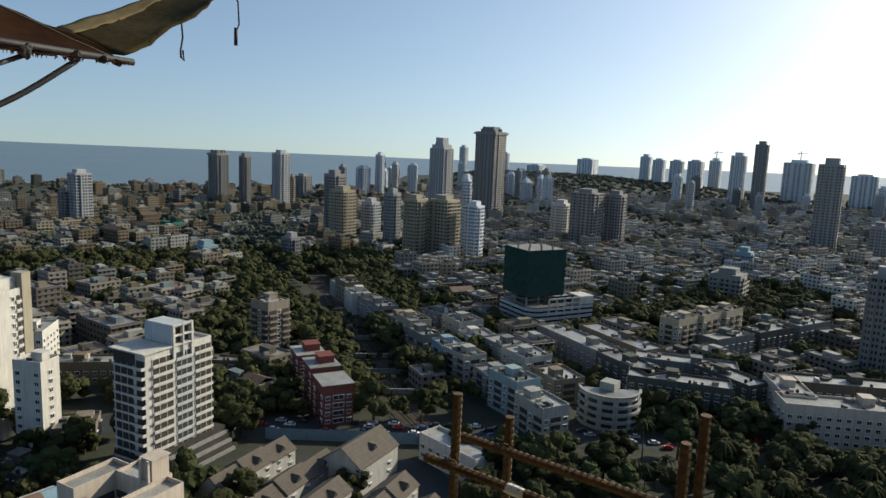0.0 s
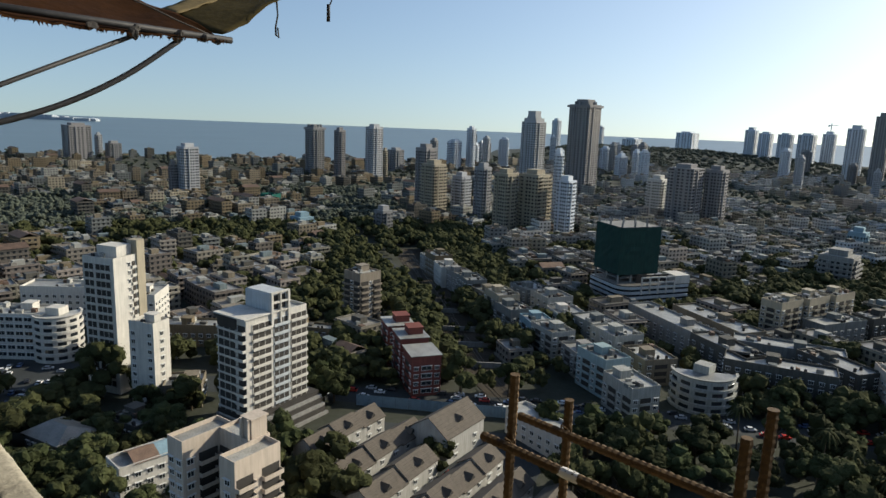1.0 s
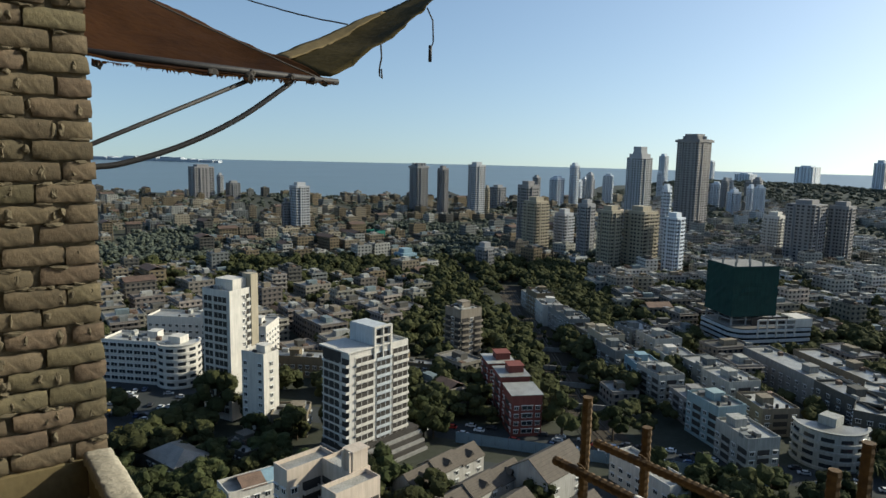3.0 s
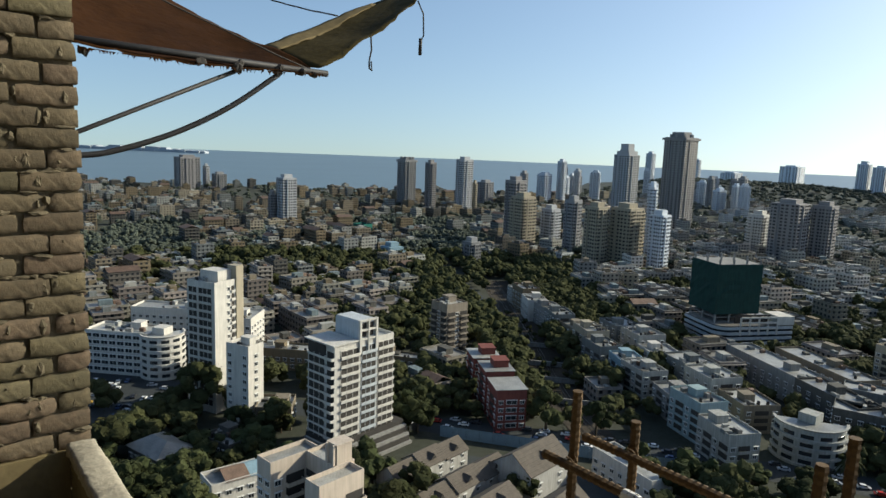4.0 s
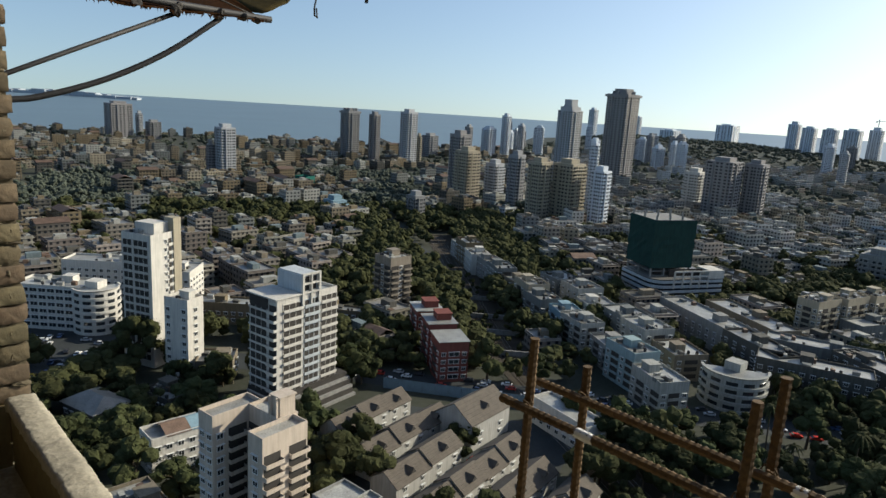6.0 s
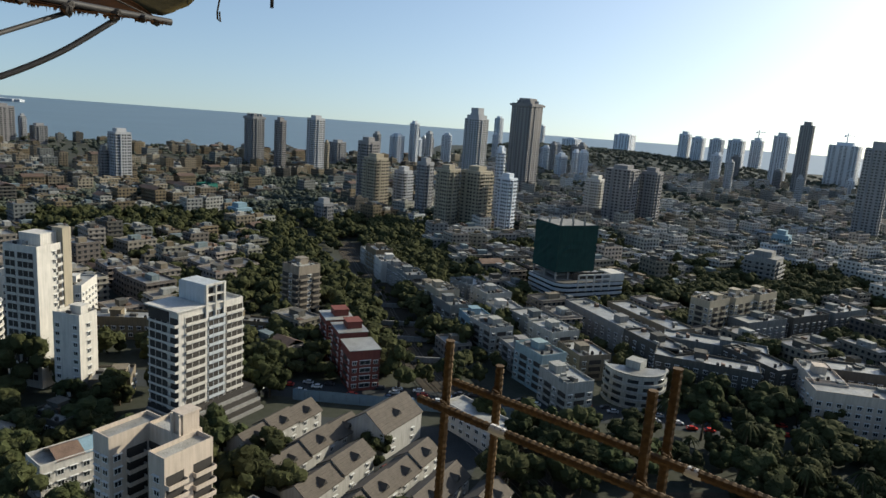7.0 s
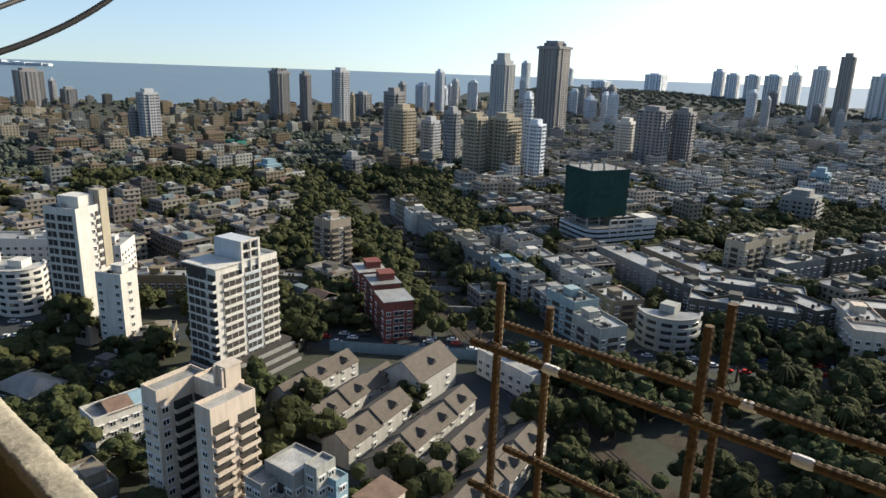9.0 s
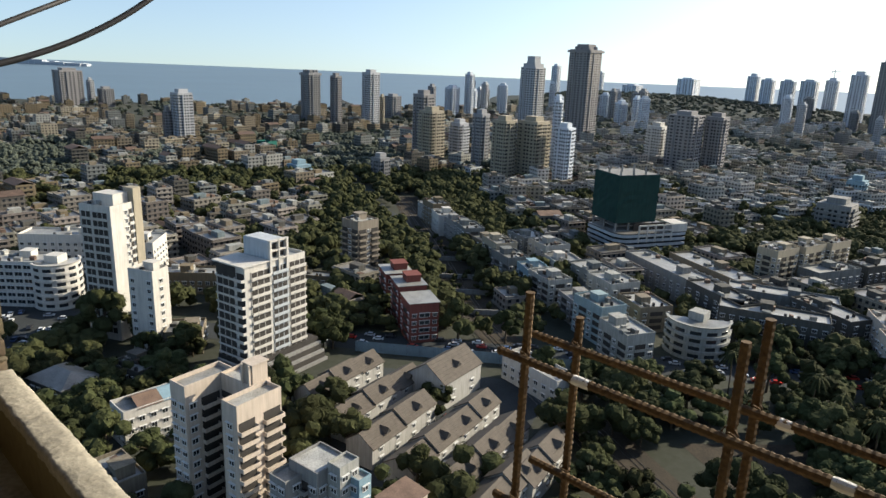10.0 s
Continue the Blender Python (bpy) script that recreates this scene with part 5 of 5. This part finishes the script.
def house_set(k):
    """One low-rise house as meshes: walls with windows and sun shades, roof, tank."""
    r = random.Random(300 + k)
    wx, wy, fl = r.uniform(9, 17), r.uniform(10, 22), r.choice((2, 3, 3, 4, 5, 6))
    h = fl * 3.0
    bm = bmesh.new()
    box(bm, -wx / 2, wx / 2, -wy / 2, wy / 2, -0.5, h)
    for f in range(fl):
        for s in (-1, 1):
            box(bm, -wx / 2, wx / 2, s * wy / 2, s * (wy / 2 + r.choice((0.4, 1.1))), 3 * f + 2.7, 3 * f + 2.95)
            box(bm, s * wx / 2, s * (wx / 2 + 0.5), -wy / 2, wy / 2, 3 * f + 2.7, 3 * f + 2.95)
            if r.random() < 0.5:
                box(bm, -wx / 2, wx / 2, s * (wy / 2 + 0.3), s * (wy / 2 + 0.9), 3 * f + 0.1, 3 * f + 1.0)
            for c in range(int(wx / 3)):
                x = -wx / 2 + (c + 0.5) * wx / int(wx / 3)
                box(bm, x - 0.75, x + 0.75, s * wy / 2, s * (wy / 2 + 0.05), 3 * f + 1.0, 3 * f + 2.4, 1)
            for c in range(int(wy / 3)):
                y = -wy / 2 + (c + 0.5) * wy / int(wy / 3)
                box(bm, s * wx / 2, s * (wx / 2 + 0.05), y - 0.75, y + 0.75, 3 * f + 1.0, 3 * f + 2.4, 1)
    t = 0.25
    for a in ((-wx / 2, wx / 2, -wy / 2, -wy / 2 + t), (-wx / 2, wx / 2, wy / 2 - t, wy / 2), (-wx / 2, -wx / 2 + t, -wy / 2 + t, wy / 2 - t), (wx / 2 - t, wx / 2, -wy / 2 + t, wy / 2 - t)):
        box(bm, *a, h, h + 0.9)
    wall = mesh_of(bm, "wall", [HOUSE, GLASS])
    bm, extra = bmesh.new(), []
    if k % 5 == 4:   # pitched sheet roof
        for s in (-1, 1):
            grid_sheet(bm, [[(s * (wx / 2 + 0.6), -wy / 2 - 0.6, h + 0.9), (s * (wx / 2 + 0.6), wy / 2 + 0.6, h + 0.9)], [(0, -wy / 2 - 0.6, h + 3.2), (0, wy / 2 + 0.6, h + 3.2)]])
        roof = mesh_of(bm, "roof", ROOFS)
    else:
        box(bm, -wx / 2 + t, wx / 2 - t, -wy / 2 + t, wy / 2 - t, h, h + 0.06)
        roof = mesh_of(bm, "roof", ROOFC)
        bm = bmesh.new()
        prism(bm, [(-2, -wy * 0.2), (2, -wy * 0.2), (2, wy * 0.15), (-2, wy * 0.15)], h, h + 2.8)
        extra.append(mesh_of(bm, "stair_house", HOUSES_M[k % 6]))
        for q in range(r.randrange(2, 6)):
            x, y = r.uniform(-wx * 0.4, wx * 0.4), r.uniform(-wy * 0.42, wy * 0.42)
            bm = bmesh.new()
            box(bm, x - r.uniform(0.5, 2), x + r.uniform(0.5, 2), y - r.uniform(0.4, 2), y + r.uniform(0.4, 2), h, h + r.uniform(0.5, 2.2))
            extra.append(mesh_of(bm, "roof_shed", r.choice([ROOFS, ROOFC, HOUSES_M[2], HOUSES_M[0]])))
    return wall, roof, max(wx, wy), h, k % 5 == 4, extra


HOUSES = [house_set(k) for k in range(28)]
LOWSET = [k for k in range(28) if HOUSES[k][3] < 12.5 and HOUSES[k][2] < 19]


def house(x, y, yaw, k):
    wall, roof, size, h, sheet, extra = HOUSES[k]
    b = root("low_house", x, y, 0, yaw, "low plastered city house with %s" % ("a rusty sheet roof" if sheet else "a cluttered flat roof"), "house", "low city houses")
    part("wall", wall, None, b)
    part("roof", roof, None, b)
    for e in extra[:3]:
        part(e.name.split(".")[0], e, None, b)
    if not sheet and random.random() < 0.6:
        put("water_tank", shared("tank", tank_mesh), b, random.uniform(-3, 3), random.uniform(-3, 3), h + 0.06)


def in_view(x, y):
    a = math.degrees(math.atan2(x, y))
    return -52 < a < 40


class Joined:
    """Many far things gathered into one mesh."""
    def __init__(self, mats):
        self.v, self.f, self.m, self.mats, self.n = [], [], [], mats, 0
        self.slot = {m.name: i for i, m in enumerate(mats)}

    def add(self, me, m, swap=None):
        co = np.empty(len(me.vertices) * 3); me.vertices.foreach_get("co", co)
        co = co.reshape(-1, 3) @ np.array(m.to_3x3()).T + np.array(m.translation)
        self.v.append(co)
        names = [(swap or {}).get(x.name, x.name) for x in me.materials]
        for p in me.polygons:
            self.f.append([i + self.n for i in p.vertices]); self.m.append(self.slot[names[p.material_index]])
        self.n += len(co)

    def finish(self, name, label, category):
        me = bpy.data.meshes.new(name)
        me.from_pydata(np.concatenate(self.v).tolist(), [], self.f)
        for m in self.mats:
            me.materials.append(m)
        me.polygons.foreach_set("material_index", self.m)
        return tagged(new(name, me), label, category, kind="stuff")


places, spots = [], []
for cell, r0, r1 in ((19.0, 235, 800), (29.0, 800, 1620)):
    for i in range(-80, 80):
        for j in range(-80, 80):
            p = AX * (i * cell) + AY * (j * cell * 1.1)
            x, y = p.x + random.uniform(-3, 3), p.y + random.uniform(-3, 3)
            r_ = math.hypot(x, y)
            if not (r0 < r_ < r1) or not in_view(x, y) or y < 150:
                continue
            if y > np.interp(x, [p_[0] for p_ in SHORE], [p_[1] for p_ in SHORE]) - 18 or (x > -150 and y > 1650):
                continue
            green = noise.noise(Vector((x * 0.006, y * 0.006, 3.3)))
            park = (-190 < x < 0 and 300 < y < 600 and seg_dist(x, y, RAIL) < 62) or (-135 < x < -30 and 300 < y < 470)
            if park or green > 0.3 or y < 226:
                continue
            if free(x, y, 8) and random.random() < 0.88:
                places.append((r_, x, y))
                FOOT.append((x, y, 5.0))
places.sort()
# darker walls west, paler walls east: sunward haze put into the house colours
WEST_DIM = [HOUSES_M[0], HOUSES_M[1], HOUSES_M[1], HOUSES_M[3], HOUSES_M[3], HOUSES_M[5], HOUSES_M[5], HOUSES_M[2], CREAM]
EAST_HAZED = [HOUSES_M[2], HOUSES_M[2], CREAM, PINK, GREYP, WHITE, WHITE, PALEB]
city = Joined(HOUSES_M + [GLASS, ROOFC, ROOFS, HOUSE, GREYP, WHITE, CREAM, PINK, PALEB])
for k, (r_, x, y) in enumerate(places):
    yaw = (YAW if x < -40 else 28) + random.choice((0, 90)) + random.uniform(-6, 6)
    q = random.randrange(len(HOUSES))
    if HOUSES[q][4] and (x > 20 or random.random() < 0.5):
        q = (q + 1) % len(HOUSES)
    if r_ < 430 and HOUSES[q][3] > 12.5:
        q = random.choice(LOWSET)
    if k < 150:
        house(x, y, yaw, q)
    else:
        m = pose(x, y, 0, 0, 0, yaw)
        # side and distance pick the walls, so haze brightness sits in their colour
        swap = {HOUSE.name: random.choice(WEST_DIM if x < -60 else HOUSES_M if r_ < 420 else EAST_HAZED).name}
        city.add(HOUSES[q][0], m, swap); city.add(HOUSES[q][1], m)
        for e in HOUSES[q][5]:
            city.add(e, m)
city.finish("far_houses", "dense low city houses with cluttered flat roofs", "houses")

# trees: near ones singly, the rest together
def small_crown(seed, clumps=9, leaves=20, size=1.0, mat=None, coarse=False):
    r = random.Random(seed)
    verts, faces = [], []
    for k in range(clumps):
        c = Vector((r.gauss(0, 1.6), r.gauss(0, 1.6), 4.6 + r.gauss(0, 1.0)))
        R0 = r.uniform(1.3, 2.1)
        clump_core(verts, faces, c, R0, r.uniform(0, 99), coarse)
        for j in range(leaves):
            d = Vector((r.gauss(0, 1), r.gauss(0, 1), r.gauss(0, 0.8))).normalized()
            p = c + d * R0 * r.uniform(0.9, 1.15)
            nrm = (d + Vector((r.uniform(-.5, .5), r.uniform(-.5, .5), r.uniform(-.2, .5)))).normalized()
            a = nrm.orthogonal().normalized(); b = nrm.cross(a); s = r.uniform(0.22, 0.48) * size
            i = len(verts)
            verts += [p + a * s, p + b * s * 0.8, p - a * s, p - b * s * 0.8]
            faces.append((i, i + 1, i + 2, i + 3))
    me = bpy.data.meshes.new("far_crown")
    me.from_pydata([tuple(v) for v in verts], [], faces)
    me.materials.append(mat or LEAF)
    return me


def wanted(x, y):
    """How likely a tree stands here."""
    if -262 < x < -163 and 178 < y < 242:
        return 0.03
    if -82 < x < -26 and 243 < y < 300:
        return 0.95
    if 206 < y < 234 and -66 < x < 92:
        return 0.0 if y > 217 or x < 14 else 0.5
    if y < 233 and x > 8:
        return 0.0 if (40 < x < 80 and 156 < y < 194) else 0.9
    if (-190 < x < 5 and 285 < y < 620 and seg_dist(x, y, RAIL) < 66) or (-140 < x < -28 and 255 < y < 470):
        return 0.85
    if y < 226:
        return 0.7 if x < -62 else 0.25
    g_ = noise.noise(Vector((x * 0.006, y * 0.006, 3.3)))
    return 0.85 if g_ > 0.28 else 0.42


for i in range(-70, 60):
    for j in range(15, 130):
        x, y = i * 7.5 + random.uniform(-3, 3), j * 7.5 + random.uniform(-3, 3)
        if y < 118 or not in_view(x, y) or math.hypot(x, y) > 900:
            continue
        if -52 < x < 10 and 138 < y < 214 and seg_dist(x, y, [(-60, 150), (-40, 130)]) > 14:
            if not (free(x, y, 1.5) and random.random() < 0.05):
                continue
        elif not free(x, y, 1.2) or random.random() > wanted(x, y):
            continue
        spots.append((math.hypot(x, y), x, y))
for k in range(70):
    t_ = random.random()
    x, y = np.interp(t_, [0, 0.5, 1], [-2, -30, -60]) + random.uniform(-13, 13), np.interp(t_, [0, 0.5, 1], [252, 318, 420])
    if all((x - a_) ** 2 + (y - b_) ** 2 > (q_ + 1) ** 2 for a_, b_, q_ in FOOT) and random.random() < 0.55:
        spots.append((1000, x, y))
for k in range(11):
    x, y = 76 + k * 6 + random.uniform(-2, 2), 250 - k * 0.9 + random.uniform(-1.5, 1.5)
    spots.append((200, x, y))
spots.sort()
for k, (r_, x, y) in enumerate(spots[:240]):
    tree(x, y, random.uniform(0.8, 1.5), palm=(x > 60 and y < 235 and random.random() < 0.35))
# large trees between the houses
for x, y, s in ((-6, 246, 1.2), (-74, 240, 1.3), (-86, 236, 1.2), (62, 222, 1.3), (84, 224, 1.4), (104, 222, 1.3), (88, 176, 1.6), (90, 188, 1.5), (86, 164, 1.6), (-24, 243, 1.7), (-69, 227, 1.5), (-78, 232, 1.3), (-56, 160, 1.6), (-52, 167, 1.3), (-44, 160, 1.2), (-23, 146, 1.3), (-3, 149, 1.2), (47, 192, 1.5), (9, 215, 1.4), (21, 204, 1.4), (28, 181, 1.5), (15, 182, 1.3), (-60, 269, 1.3), (-140, 220, 1.6), (-151, 212, 1.8), (-158, 206, 1.5)):
    tree(x, y, s)
crowns = [small_crown(500 + k) for k in range(5)]
# far crowns wear the haze-paled leaf colour
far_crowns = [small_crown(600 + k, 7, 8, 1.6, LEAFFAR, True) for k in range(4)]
wood = Joined([LEAF, LEAFFAR])
for r_, x, y in spots[240:]:
    s = random.uniform(0.25, 0.5) if r_ == 1000 else random.uniform(0.9, 1.7)
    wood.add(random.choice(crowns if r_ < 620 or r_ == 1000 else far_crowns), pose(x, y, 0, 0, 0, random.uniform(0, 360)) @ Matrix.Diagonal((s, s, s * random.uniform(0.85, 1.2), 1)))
r = random.Random(77)
for k in range(4200):
    a, q = radians(r.uniform(-52, 40)), r.uniform(880, 2200)
    x, y = q * math.sin(a), q * math.cos(a)
    if k >= 2600:
        x, y = r.uniform(-130, 830), r.uniform(1510, 2150)
    if y > np.interp(x, [p_[0] for p_ in SHORE], [p_[1] for p_ in SHORE]) - 14:
        continue
    z = 0
    if -150 < x < 850 and 1500 < y < 2350:
        u, v = (x + 150) / 1000, (y - 1500) / 850
        e = math.sin(math.pi * u) ** 0.7 * math.sin(math.pi * v)
        z = 46 * e * (1 - 0.5 * u) - 4
    s = r.uniform(0.9, 1.9)
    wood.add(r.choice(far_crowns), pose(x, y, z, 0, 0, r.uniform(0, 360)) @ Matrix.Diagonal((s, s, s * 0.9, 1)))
wood.finish("far_trees", "dense dark green tree crowns between the houses", "trees")

# ---- cars on the road and the crossing ----
def car_meshes():
    bm = bmesh.new()
    prof = [(-2.0, 0.35), (2.0, 0.35), (2.05, 0.75), (1.1, 0.92), (0.55, 1.42), (-1.0, 1.45), (-1.75, 0.98), (-2.05, 0.9)]
    va = [bm.verts.new((x, -0.82, z)) for x, z in prof]; vb = [bm.verts.new((x, 0.82, z)) for x, z in prof]
    for v in va[4:6] + vb[4:6]:
        v.co.y *= 0.82
    bm.faces.new(va); bm.faces.new(vb[::-1])
    for i in range(8):
        bm.faces.new((va[i], vb[i], vb[(i + 1) % 8], va[(i + 1) % 8]))
    body = mesh_of(bm, "body", CARP)
    bm = bmesh.new()
    lo = [bm.verts.new(p) for p in ((1.12, -0.80, 0.95), (1.12, 0.80, 0.95), (-1.72, 0.80, 1.02), (-1.72, -0.80, 1.02))]
    hi = [bm.verts.new(p) for p in ((0.66, -0.72, 1.38), (0.66, 0.72, 1.38), (-1.10, 0.72, 1.40), (-1.10, -0.72, 1.40))]
    for i in range(4):
        bm.faces.new((lo[i], lo[(i + 1) % 4], hi[(i + 1) % 4], hi[i]))
    glass = mesh_of(bm, "glazing", GLASS)
    bm = bmesh.new()
    ring = [(0.31 * math.cos(k * math.pi / 6), 0.31 * math.sin(k * math.pi / 6)) for k in range(12)]
    va = [bm.verts.new((x, -0.1, z)) for x, z in ring]; vb = [bm.verts.new((x, 0.1, z)) for x, z in ring]
    bm.faces.new(va); bm.faces.new(vb[::-1])
    for i in range(12):
        bm.faces.new((va[i], vb[i], vb[(i + 1) % 12], va[(i + 1) % 12]))
    return body, glass, mesh_of(bm, "wheel", RUBBER)


PAINTS = [material("car_paint_" + n, c, 0.3, 0.08, 1, spec=0.5) for n, c in (("white", (0.7, 0.7, 0.69)), ("silver", (0.42, 0.43, 0.44)), ("black", (0.03, 0.03, 0.035)), ("red", (0.45, 0.03, 0.02)), ("blue", (0.05, 0.09, 0.2)), ("yellow", (0.55, 0.33, 0.03)))]
PNAMES = ["white", "silver", "black", "red", "dark blue", "black and yellow"]
CAR = car_meshes()
CARB = []
for p_ in PAINTS:
    me = CAR[0].copy(); me.materials[0] = p_; CARB.append(me)


def car(x, y, yaw, k, z=0.06):
    c = root("car", x, y, z, yaw, PNAMES[k] + " small car on the asphalt", "car", "cars in the streets")
    part("body", CARB[k], None, c)
    part("glazing", CAR[1], None, c)
    for sx in (-1.25, 1.25):
        for sy in (-0.75, 0.75):
            put("wheel", CAR[2], c, sx, sy, 0.31)


rc = random.Random(5)
for lane, off in ((0, -5.6), (1, -2.2), (2, 2.4), (3, 5.8)):
    x = -75.0
    while x < 150:
        y = np.interp(x, [p[0] for p in ROAD], [p[1] for p in ROAD]) + off
        if rc.random() < 0.62:
            car(x, y, (0 if lane < 2 else 180) + rc.uniform(-4, 4), rc.choice((0, 0, 0, 1, 1, 1, 2, 2, 2, 4, 4, 3, 5)))
        x += rc.uniform(5.2, 11)
for k in range(46):
    x, y = rc.uniform(-215, -165), rc.uniform(186, 236)
    if all((x - a) ** 2 + (y - b) ** 2 > q * q for a, b, q in FOOT):
        car(x, y, rc.choice((20, 110)) + rc.uniform(-10, 10), rc.choice((0, 0, 1, 1, 2, 2, 4, 5)))
for x, y, k in ((-20.5, 184, 3), (-24.5, 178, 0), (-27.5, 173, 1), (-33, 164, 0)):
    car(x, y, 54, k)

# fence of dull teal sheets along the near side of the road
fence = root("site_fence", 0, 0, 0, 0, "dull blue-green metal sheet fence along the road", "fence")
bm = bmesh.new()
rows = []
for k in range(17):
    dy = 0.05 if k % 4 in (1, 2) else 0.0
    rows.append([(-2.4 + k * 0.3, dy, 0), (-2.4 + k * 0.3, dy, 4.2)])
grid_sheet(bm, rows)
fp = mesh_of(bm, "sheet", RAILP)
for k in range(22):
    put("sheet", fp, fence, -58 + k * 4.85, 226.5 + k * 0.05, 0)
